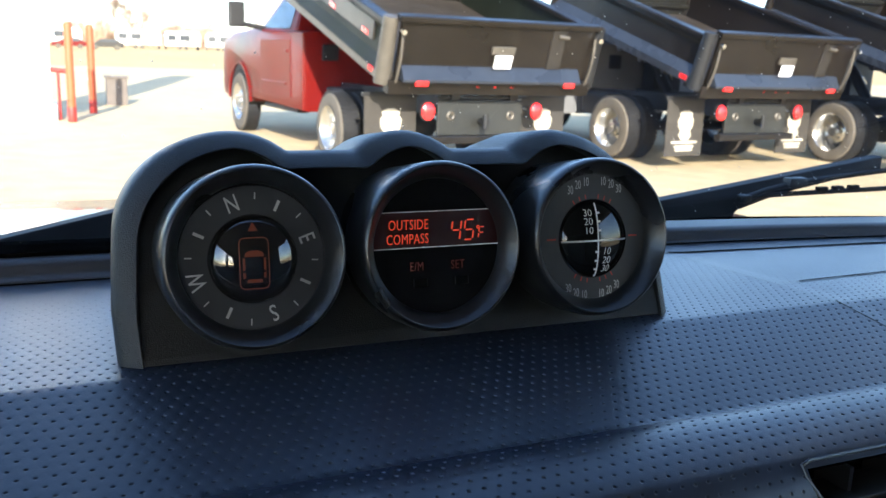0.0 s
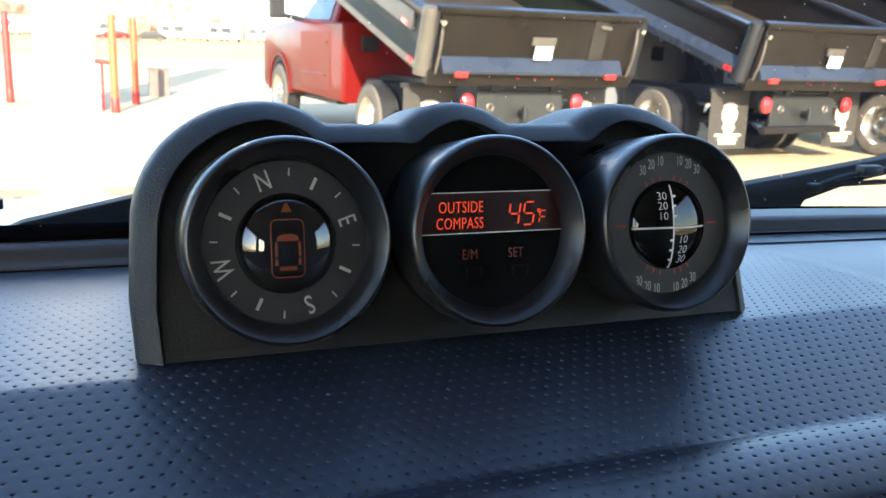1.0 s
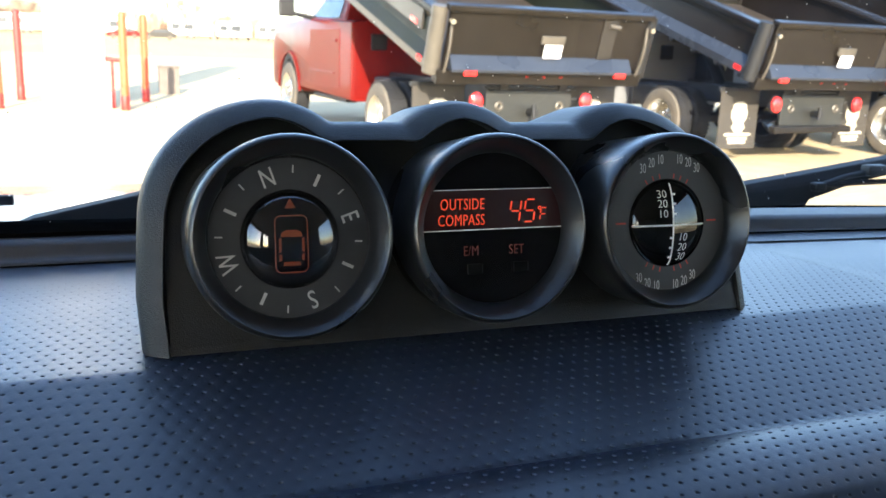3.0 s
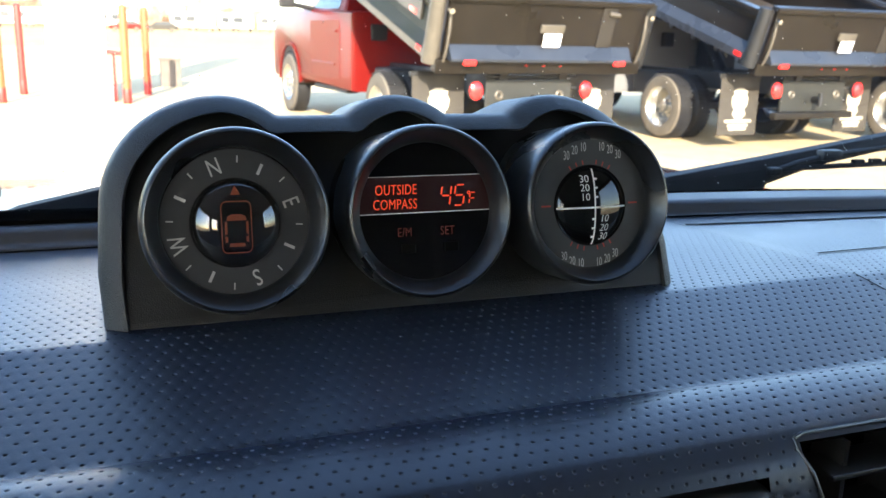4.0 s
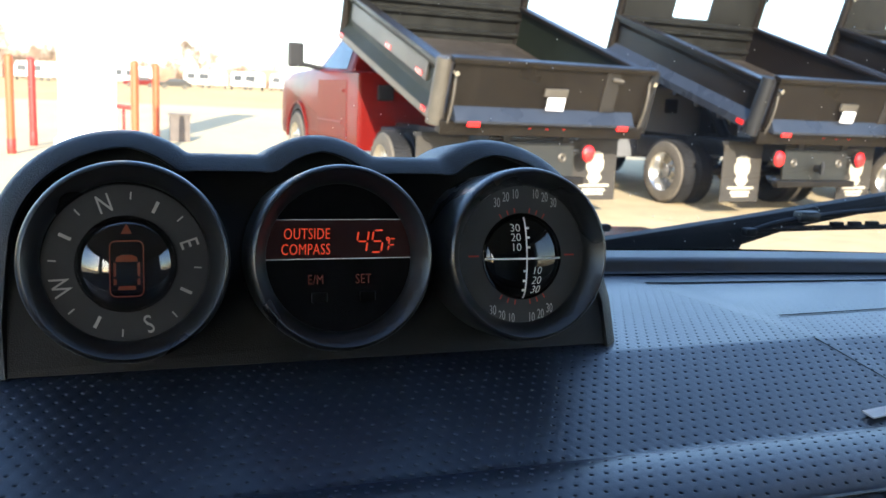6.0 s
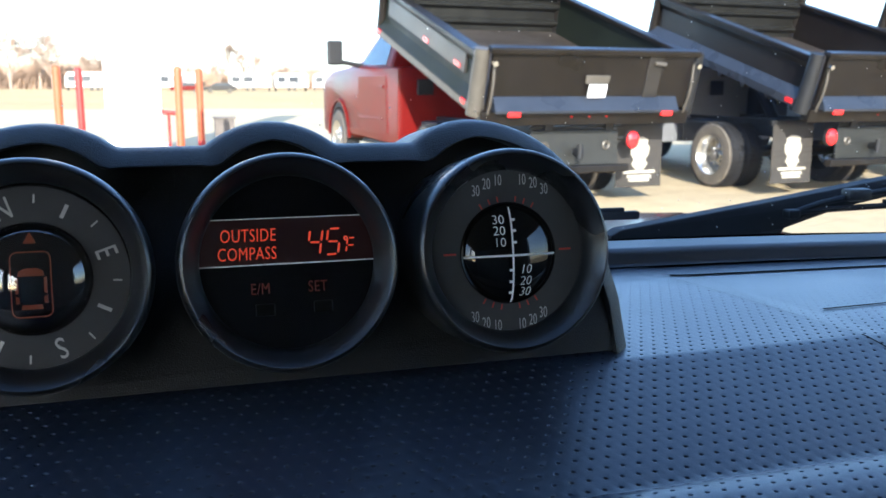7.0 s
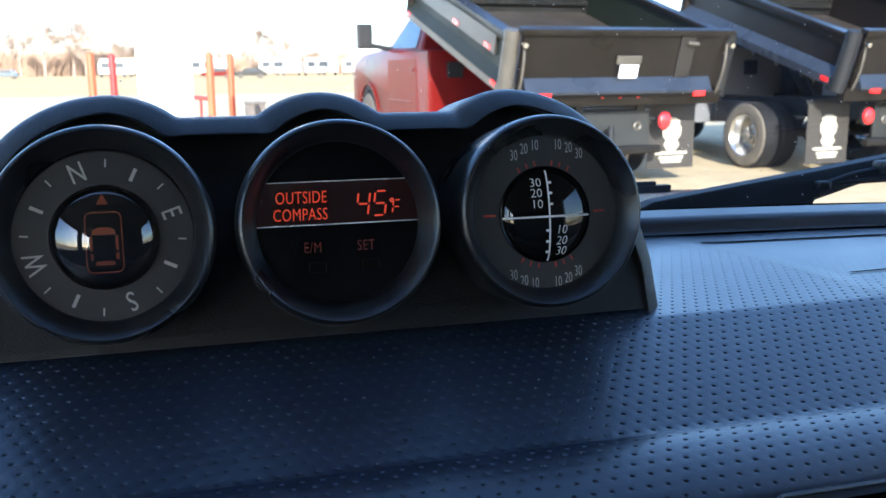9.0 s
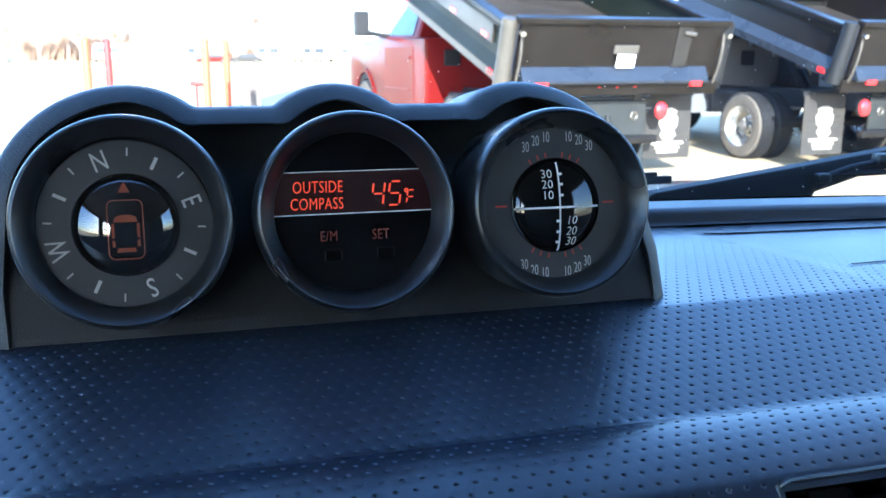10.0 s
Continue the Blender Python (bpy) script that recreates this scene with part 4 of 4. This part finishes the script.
# (side, panes along it): the far end of the passenger's side is closed
for wall, glazing, x, panes in (("wall_left", "window_2", -0.78, ((-0.10, -1.17), (-1.33, -2.12))), ("wall_right", "window_3", 0.82, ((-0.10, -1.05),))):
    pieces = [((x, -1.0, 0.85), (0.06, 2.56, 0.70)), ((x, -1.0, 1.70), (0.06, 2.56, 0.10))]
    front = 0.06
    for a, b in panes:
        pieces.append(((x, (front + a) / 2, 1.425), (0.06, front - a, 0.45)))
        front = b
    pieces.append(((x, (front - 2.28) / 2, 1.425), (0.06, front + 2.28, 0.45)))
    shell(wall, pieces, "grey cabin side with window openings")
    bm = bmesh.new()
    for a, b in panes:
        box(bm, (x, (a + b) / 2, 1.425), (0.004, a - b, 0.449))
    w = tagged(part(glazing, bm, "pane"), "clear side window pane", "window", kind="structure")
    w.visible_shadow = False
shell("wall_back", [((0.02, -2.31, 1.15), (1.66, 0.06, 1.30))], "grey cabin back wall")
tagged(shell("floor", [((0.02, -1.0, 0.47), (1.66, 2.56, 0.06))], "dark cabin floor"), category="floor")
tagged(shell("bulkhead", [((0.02, 0.26, 0.80), (1.66, 0.06, 0.72))], "dark bulkhead under the windscreen"), category="wall")

# bonnet, cowl and wipers
bonnet = thing("bonnet", pose(0.02, 0.3, 1.118), "glossy red car bonnet reflecting the lot", "bonnet")
bm = bmesh.new()
gx, gy = 24, 20
g = [[bm.verts.new((-0.78 + 1.56 * i / gx, 0.06 + 0.98 * j / gy, float(np.interp(j / gy, (0, 0.45, 0.86, 1), (0.050, 0.034, -0.022, -0.080))) - 0.09 * max(0.0, (abs(2 * i / gx - 1) - 0.82) / 0.18) ** 2)) for i in range(gx + 1)] for j in range(gy + 1)]
for a, b in zip(g, g[1:]):
    for i in range(gx):
        bm.faces.new((a[i], a[i + 1], b[i + 1], b[i]))
bmesh.ops.solidify(bm, geom=list(bm.faces), thickness=0.004)
part("panel", bm, "hood", bonnet, smooth=True)
bm = bmesh.new(); box(bm, (0, 0.5, -0.42), (1.5, 0.98, 0.62), bevel=0.03)
part("nose", bm, "chassis", bonnet)
cowl = thing("cowl", pose(0.02, 0.28, 1.08), "black plastic cowl below the windscreen", "cowl")
bm = bmesh.new(); box(bm, (0, 0.03, 0.04), (1.54, 0.14, 0.05), bevel=0.008)
part("cowl_panel", bm, "black", cowl)


def wiper(x, y, label, length=0.30, rise=0.066, arm=True):
    """A broad black wiper arm that rises to the right, with a blade and a link."""
    t = thing("wiper", pose(x, y, D), label, "wiper", "windscreen wipers")
    bm = bmesh.new()
    prism(bm, [(0.0, -0.030), (0.0, -0.003), (0.010, 0.0015), (length * 0.45, rise * 0.44), (length, rise), (length, rise - 0.014), (length * 0.62, rise * 0.62 - 0.018), (length * 0.46, -0.0040), (length * 0.41, -0.030)], "y", 0.0, 0.016, bevel=0.0015)
    part("arm", bm, "rubber", t)
    if arm:
        bm = bmesh.new()
        rod(bm, [(0.160, -0.012, 0.0095), (0.175, -0.012, 0.0125), (0.230, -0.014, 0.0140), (length, -0.014, 0.0155)], 0.0026, 8)
        part("blade_link", bm, "rubber", t, smooth=True)
        bm = bmesh.new()
        rod(bm, [(0.160, -0.012, 0.0105), (0.190, -0.012, 0.0185), (0.222, -0.012, 0.0235), (0.262, -0.012, 0.0275), (length, -0.012, 0.0350)], 0.0027, 8)
        part("blade_link", bm, "rubber", t, smooth=True)
        bm = bmesh.new(); box(bm, (0.226, -0.013, 0.0250), (0.024, 0.012, 0.0105), bevel=0.003)
        part("joint", bm, "black", t, smooth=True)
        for k in range(3):
            bm = bmesh.new(); box(bm, (0.262 + 0.022 * k, -0.0142, 0.0178 + 0.0003 * k), (0.013, 0.006, 0.0042), bevel=0.001)
            part("spacer", bm, "rubber", t)
        bm = bmesh.new(); box(bm, (0.162, -0.012, 0.0105), (0.012, 0.010, 0.008), bevel=0.002)
        part("clip", bm, "black", t)
    return t


wiper(0.290, 0.30, "black windscreen wiper arm resting at the base of the glass", 0.36, 0.048)
wiper(-0.220, 0.30, "black windscreen wiper arm partly hidden by the gauge pod", 0.20, 0.042, arm=False)
for x, label in ((0.345, "black rubber wiper blade end beside the gauge pod"), (-0.255, "black rubber wiper blade end before the glass")):
    t = thing("wiper", pose(x, 0.40, D), label, "wiper", "windscreen wipers")
    bm = bmesh.new(); box(bm, (-0.075, 0, -0.003), (0.20, 0.008, 0.0075), bevel=0.001); box(bm, (-0.04, 0, 0.0025), (0.10, 0.005, 0.004), bevel=0.001)
    part("blade", bm, "rubber", t)
    bm = bmesh.new(); tube(bm, (-0.14, 0, -0.004), (-0.16, 0.03, -0.125), 0.006, seg=8)
    part("arm", bm, "rubber", t)

# ---- gauge pod ----
pod = thing("gauge_pod", pose(-0.005, 0, D), "black plastic pod with compass, display and inclinometer on the dashboard", "gauge cluster")
CX, CZ, LEAN = (-0.0875, 0.0, 0.0875), 0.0490, 0.34
RX, RX_IN, RZ, VALLEY = 0.0562, 0.0462, 0.0508, 0.0902
out = [(-0.1440, 0.0), (-0.1455, 0.022), (-0.1444, 0.040)]
for cx in CX:
    for a in np.linspace(172, 8, 40):
        z = CZ + RZ * math.sin(radians(a))
        side = (cx < -0.01 and a > 90) or (cx > 0.01 and a < 90)
        x = cx + (RX if side else RX_IN) * math.cos(radians(a))
        if side or z >= VALLEY:
            out.append((x, z))
out += [(0.1464, 0.040), (0.1506, 0.022), (0.1516, 0.0)]
rim = smooth_line(out, step=0.0012, blur=0.0011)
tn = np.gradient(rim, axis=0)
tn /= np.hypot(tn[:, 0], tn[:, 1])[:, None]
inward = np.stack([tn[:, 1], -tn[:, 0]], 1)


def loop(offset, back, squash=1.0, narrow=1.0, sink=0.0):
    p = rim + inward * (offset * (0.66 + 0.34 * np.abs(inward[:, :1])))
    p[:, 1] = np.maximum(p[:, 1], -0.002)
    return [(x * narrow, LEAN * z + back, z * squash - sink) for x, z in p]


bm = bmesh.new()
loops = [loop(0.0112, 0.028), loop(0.0110, 0.0040), loop(0.0106, 0.0012), loop(0.0098, 0.0), loop(0.0088, 0.0003), loop(0.0034, 0.0050), loop(0.0020, 0.0064), loop(0.0010, 0.0080), loop(0.0003, 0.0104), loop(0.0, 0.0140),
         loop(0.0, 0.020, 0.990, 0.998), loop(0.0, 0.050, 0.948, 0.985), loop(0.0, 0.075, 0.870, 0.965), loop(0.001, 0.092, 0.74, 0.94), loop(0.003, 0.102, 0.55, 0.91), loop(0.004, 0.106, 0.1, 0.90)]
grid = [[bm.verts.new(p) for p in l] for l in loops]
for a, b in zip(grid, grid[1:]):
    for k in range(len(a) - 1):
        bm.faces.new((a[k], a[k + 1], b[k + 1], b[k]))
bm.faces.new(grid[-1])
bmesh.ops.recalc_face_normals(bm, faces=bm.faces)
part("housing", bm, "pod", pod, smooth=True)

# sloping panel the gauges come through
bm = bmesh.new()
inner = rim + inward * (0.0104 * (0.66 + 0.34 * np.abs(inward[:, :1])))
front = [bm.verts.new((x, LEAN * z + 0.0015 + 0.15 * max(0.0, z - 0.012), max(z, -0.001))) for x, z in inner[::2]]
back = [bm.verts.new(v.co + Vector((0, 0.004, 0))) for v in front]
n = len(front)
bm.faces.new(front); bm.faces.new(back[::-1])
for k in range(n):
    bm.faces.new((front[k], back[k], back[(k + 1) % n], front[(k + 1) % n]))
bmesh.ops.recalc_face_normals(bm, faces=bm.faces)
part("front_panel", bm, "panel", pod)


def at(cx, x=0.0, z=0.0, depth=0.008, turn=0.0):
    """The pose of a mark on a dial: x and z from the gauge's centre, depth towards the driver."""
    return Matrix.Translation((cx + x, -depth, CZ + z)) @ FACE @ pose(0, 0, 0, 0, 0, turn)


for cx in CX:
    bm = bmesh.new()
    lathe(bm, [(0.0390, -0.046), (0.0396, -0.020), (0.0402, 0.0), (0.0404, 0.0090), (0.0403, 0.0130), (0.0399, 0.0152), (0.0394, 0.0165), (0.0387, 0.0173), (0.0380, 0.0175), (0.0374, 0.0170), (0.0330, 0.0102), (0.0323, 0.0084), (0.0321, 0.0072), (0.0321, 0.004)], Matrix.Translation((cx, 0, CZ + 0.0010)) @ FACE, 96)
    part("bezel", bm, "bezel", pod, "satin black bezel ring", smooth=True)


def disc(name, cx, r0, r1, depth, material, parent, label="", thick=0.0015):
    bm = bmesh.new()
    prof = [(r1, depth - thick), (r1, depth), (r0, depth)]
    if r0 > 0:
        prof.append((r0, depth - thick))
    lathe(bm, prof, Matrix.Translation((cx, 0, CZ)) @ FACE, 72)
    return part(name, bm, material, parent, label)


def marks(name, parent, material, boxes, label=""):
    """Flat printed marks: each of a pose, a width and a height."""
    bm = bmesh.new()
    for m, w, h in boxes:
        box(bm, (0, 0, 0.00006), (w, h, 0.00012), m)
    return part(name, bm, material, parent, label)


def words(name, parent, material, text, m, size, squeeze=0.8, slant=0.0, spacing=1.0, thin=0.006):
    bm = bmesh.new()
    lettering(bm, text, m, size, squeeze, slant, spacing, thin)
    return part(name, bm, material, parent)


# compass
cx = CX[0]
card = disc("compass_card", cx, 0.0, 0.0349, 0.0060, "dark_dial", pod, "dark compass card")
band = disc("compass_ring", cx, 0.0196, 0.0320, 0.0072, "dial", card, "grey lettered compass ring", 0.0008)
HEADING = 18.6
for text, a in (("N", 0), ("E", -90), ("S", 180), ("W", 90)):
    b = HEADING + a
    m = at(cx, -0.0253 * math.sin(radians(b)), 0.0253 * math.cos(radians(b)), 0.00725, b)
    words("letter", card, "ink", text, m, 0.0106, 0.74, thin=-0.002)
for k in range(16):
    if k % 4 == 0:
        continue
    b = HEADING + 22.5 * k
    long = k % 2 == 0
    r = 0.0255 if long else 0.0277
    marks("tick", card, "ink", [(at(cx, -r * math.sin(radians(b)), r * math.cos(radians(b)), 0.00725, b), 0.0013 if long else 0.0006, 0.0050 if long else 0.0030)])
bm = bmesh.new()
prism(bm, [(cx - 0.00192, CZ + 0.01117), (cx + 0.00192, CZ + 0.01117), (cx, CZ + 0.01467)], "y", -0.0062, -0.0064)
part("north_arrow", bm, "amber", card, "amber arrow")
# outline of a small car seen from above
outline = []
for sx, sz in ((1, 1), (-1, 1), (-1, -1), (1, -1)):
    a0 = {(1, 1): 0, (-1, 1): 90, (-1, -1): 180, (1, -1): 270}[(sx, sz)]
    for a in np.linspace(a0, a0 + 90, 5):
        outline.append((cx + sx * 0.00366 + 0.0021 * math.cos(radians(a)), CZ - 0.00157 + sz * 0.0080 + 0.0021 * math.sin(radians(a))))
bm = bmesh.new()
rod(bm, [(x, -0.0063, z) for x, z in outline], 0.0002, closed=True)
part("car_outline", bm, "amber", card, "amber car outline")
bm = bmesh.new()
prism(bm, [(cx - 0.00385, CZ + 0.00105), (cx + 0.00385, CZ + 0.00105), (cx + 0.00349, CZ + 0.00262), (cx + 0.00175, CZ + 0.00349), (cx - 0.00175, CZ + 0.00349), (cx - 0.00349, CZ + 0.00262)], "y", -0.0062, -0.0064)
for s in (-1, 1):
    prism(bm, [(cx + s * 0.00366, CZ + 0.00052), (cx + s * 0.00454, CZ + 0.00070), (cx + s * 0.00454, CZ - 0.00454), (cx + s * 0.00366, CZ - 0.00401)], "y", -0.0062, -0.0064)
    prism(bm, [(cx + s * 0.00354, CZ - 0.00542), (cx + s * 0.00454, CZ - 0.00506), (cx + s * 0.00454, CZ - 0.00750), (cx + s * 0.00354, CZ - 0.00734)], "y", -0.0062, -0.0064)
prism(bm, [(cx - 0.00280, CZ - 0.00786), (cx + 0.00280, CZ - 0.00786), (cx + 0.00314, CZ - 0.00925), (cx - 0.00314, CZ - 0.00925)], "y", -0.0062, -0.0064)
part("car_windows", bm, "amber", card, "amber car windows")
bm = bmesh.new()
R = 0.0194
lathe(bm, [(R, 0.0066), (R, 0.0074)] + [(R * math.cos(a), 0.0074 + 0.0080 * math.sin(a)) for a in np.linspace(0.12, math.pi / 2, 14)[:-1]] + [(0.0, 0.0154)], Matrix.Translation((cx, 0, CZ)) @ FACE, 64)
dome = part("compass_dome", bm, "dome", pod, "clear domed compass glass", smooth=True)
dome.visible_shadow = False

# display
cx = CX[1]
face = disc("display_face", cx, 0.0, 0.0349, 0.0072, "lens", pod, "smoked black display face")
BZ0, BZ1 = 0.0006, 0.0176
w0, w1 = math.sqrt(0.0344 ** 2 - BZ0 ** 2), math.sqrt(0.0344 ** 2 - BZ1 ** 2)
bm = bmesh.new()
arc = [(0.0344 * math.cos(a), 0.0344 * math.sin(a)) for a in np.linspace(math.asin(BZ0 / 0.0344), math.asin(BZ1 / 0.0344), 8)]
prism(bm, [(cx + x, CZ + z) for x, z in arc] + [(cx - x, CZ + z) for x, z in arc[::-1]], "y", -0.0071, -0.0073)
part("display_band", bm, "band", face, "dim red backlit band")
marks("band_line", face, "ink_white", [(at(cx, 0, BZ0, 0.0074), 2 * w0, 0.00045)])
marks("band_line", face, "ink_white", [(at(cx, 0, BZ1, 0.0074), 1.9 * w1, 0.00035)])
words("legend", face, "seg", "OUTSIDE", at(cx, -0.0144, 0.0113, 0.0074, 0), 0.0068, 0.70, 0.05, 1.06)
words("legend", face, "seg", "COMPASS", at(cx, -0.0150, 0.0046, 0.0074, 0), 0.0068, 0.69, 0.05, 1.06)
SEG = {"4": "bcfg", "5": "acdfg"}


def digit(ch, x, z, w, h, name="digit", t=0.00074):
    """A slanted seven-bar digit."""
    bm = bmesh.new()
    sl = 0.16

    def bar(p, q, horizontal):
        pts = ([(p[0] + t * 0.7, p[1]), (p[0] + t * 1.3, p[1] + t / 2), (q[0] - t * 1.3, q[1] + t / 2), (q[0] - t * 0.7, q[1]), (q[0] - t * 1.3, q[1] - t / 2), (p[0] + t * 1.3, p[1] - t / 2)] if horizontal else
               [(p[0], p[1] + t * 0.6), (p[0] + t / 2, p[1] + t * 1.1), (q[0] + t / 2, q[1] - t * 1.1), (q[0], q[1] - t * 0.6), (q[0] - t / 2, q[1] - t * 1.1), (p[0] - t / 2, p[1] + t * 1.1)])
        prism(bm, [(cx + x + a + sl * b, CZ + z + b) for a, b in pts], "y", -0.0073, -0.00745)
    h2 = h / 2
    where = {"a": ((0, h), (w, h), 1), "g": ((0, h2), (w, h2), 1), "d": ((0, 0), (w, 0), 1), "b": ((w, h2), (w, h), 0), "c": ((w, 0), (w, h2), 0), "f": ((0, h2), (0, h), 0), "e": ((0, 0), (0, h2), 0)}
    for s in SEG[ch]:
        bar(*where[s])
    return part(name, bm, "seg", face)


digit("4", 0.0070, 0.0032, 0.0047, 0.0096)
digit("5", 0.0138, 0.0032, 0.0048, 0.0096)
SEG["F"] = "aefg"
digit("F", 0.0217, 0.0036, 0.0030, 0.0054, "unit", 0.00055)
bm = bmesh.new()
lathe(bm, [(0.00035, 0.0074), (0.0006, 0.0075), (0.0009, 0.0074)], Matrix.Translation((cx + 0.0218, 0, CZ + 0.0090)) @ FACE, 16)
part("degree_sign", bm, "seg", face)
words("legend_small", face, "seg_dim", "E/M", at(cx, -0.0108, -0.0085, 0.0074), 0.0060, 0.74, 0, 1.08)
words("legend_small", face, "seg_dim", "SET", at(cx, 0.0104, -0.0086, 0.0074), 0.0060, 0.74, 0, 1.08)
for x in (-0.0094, 0.0120):
    bm = bmesh.new(); box(bm, (cx + x, -0.0074, CZ - 0.0161), (0.0068, 0.0016, 0.0044), bevel=0.0006)
    b = part("button", bm, "button", face, "small black push button")
    marks("button_edge", b, "dial", [(at(cx, x - 0.0034, -0.0161, 0.0082), 0.0003, 0.0040), (at(cx, x + 0.0034, -0.0161, 0.0082), 0.0003, 0.0040)])

# inclinometer
cx = CX[2]
dial = disc("inclinometer_dial", cx, 0.0, 0.0349, 0.0060, "dial_inc", pod, "grey inclinometer dial")
ringp = disc("inclinometer_ring", cx, 0.0198, 0.0349, 0.0068, "dial_inc", dial, "grey numbered ring", 0.0006)
for top in (1, -1):
    for side in (-1, 1):
        for text, dx, dz in (("10", 0.0052, 0.0290), ("20", 0.0100, 0.0276), ("30", 0.0146, 0.0250)):
            words("numeral", dial, "ink_grey", text, at(cx, side * dx + (0.0018 if top > 0 else -0.0006), top * dz, 0.00685), 0.0064, 0.56)
            a = 90 - math.degrees(math.atan2(dx, dz)) if side > 0 else 90 + math.degrees(math.atan2(dx, dz))
            marks("tick", dial, "ink_red", [(at(cx, 0.0218 * math.cos(radians(a)), top * 0.0218 * math.sin(radians(a)), 0.00685, (a - 90) * top), 0.0006, 0.0022)])
for side in (-1, 1):
    marks("level_mark", dial, "ink_red", [(at(cx, side * 0.0246, 0.0004, 0.00685), 0.0052, 0.0008)])
bm = bmesh.new()
BH = 0.0058


def on_ball(x, z, lift=0.0):
    """A place on the black ball of the inclinometer."""
    z -= 0.0010
    rr = min(1.0, math.hypot(x, z) / 0.0196)
    return Vector((cx + x, -(0.0062 + BH * math.sqrt(max(0.0, 1 - rr * rr)) + lift), CZ + z))


prof = [(0.0196 * math.cos(a), 0.0062 + BH * math.sin(a)) for a in np.linspace(0, math.pi / 2, 18)[:-1]] + [(0.0, 0.0062 + BH)]
lathe(bm, prof, Matrix.Translation((cx, 0, CZ)) @ FACE, 64)
ball = part("inclinometer_ball", bm, "ball", pod, "glossy black domed ball", smooth=True)

bm = bmesh.new()
lathe(bm, [(0.0195, 0.0066), (0.0197, 0.0074), (0.0200, 0.0075), (0.0203, 0.0072), (0.0204, 0.0066)], Matrix.Translation((cx, 0, CZ)) @ FACE, 72)
part("ball_rim", bm, "lens", dial, "thin glossy black rim", smooth=True)


def ball_line(pts, width, name="ball_line"):
    bm = bmesh.new()
    rod(bm, [on_ball(*q, 0.0002) for q in pts], width / 2)
    part(name, bm, "ink_white", ball)


ball_line([(0.0, z) for z in np.linspace(-0.0192, 0.0192, 25)], 0.0007)
ball_line([(x, 0.0) for x in np.linspace(-0.0192, 0.0192, 25)], 0.0009)
for k, z in enumerate((0.0052, 0.0098, 0.0142)):
    ball_line([(0.0, z), (0.0016, z)], 0.0011, "ball_tick")
    ball_line([(0.0, -z - 0.0006), (-0.0016, -z - 0.0006)], 0.0011, "ball_tick")
    text = ("10", "20", "30")[k]
    for sgn, slant in ((1, 0.0), (-1, 0.18)):
        bm = bmesh.new()
        lettering(bm, text, pose(0, 0, 0), 0.0052, 1.0, slant, 1.0, 0.014)
        ox, oz = -0.0052 * sgn, sgn * (z + (0.0006 if sgn < 0 else 0.0))
        for v in bm.verts:
            v.co = on_ball(ox + v.co.x, oz + v.co.y, 0.00025 + v.co.z)
        part("ball_numeral", bm, "ink_white", ball)

# the three gauges lean back a little
GAUGE_LEAN = Matrix.Translation((0, -0.007, CZ)) @ Matrix.Rotation(radians(-9.5), 4, "X") @ Matrix.Translation((0, 0.007, -CZ))
for ob in pod.children_recursive:
    if ob.name.split(".")[0] not in ("housing", "front_panel"):
        ob.data.transform(GAUGE_LEAN)
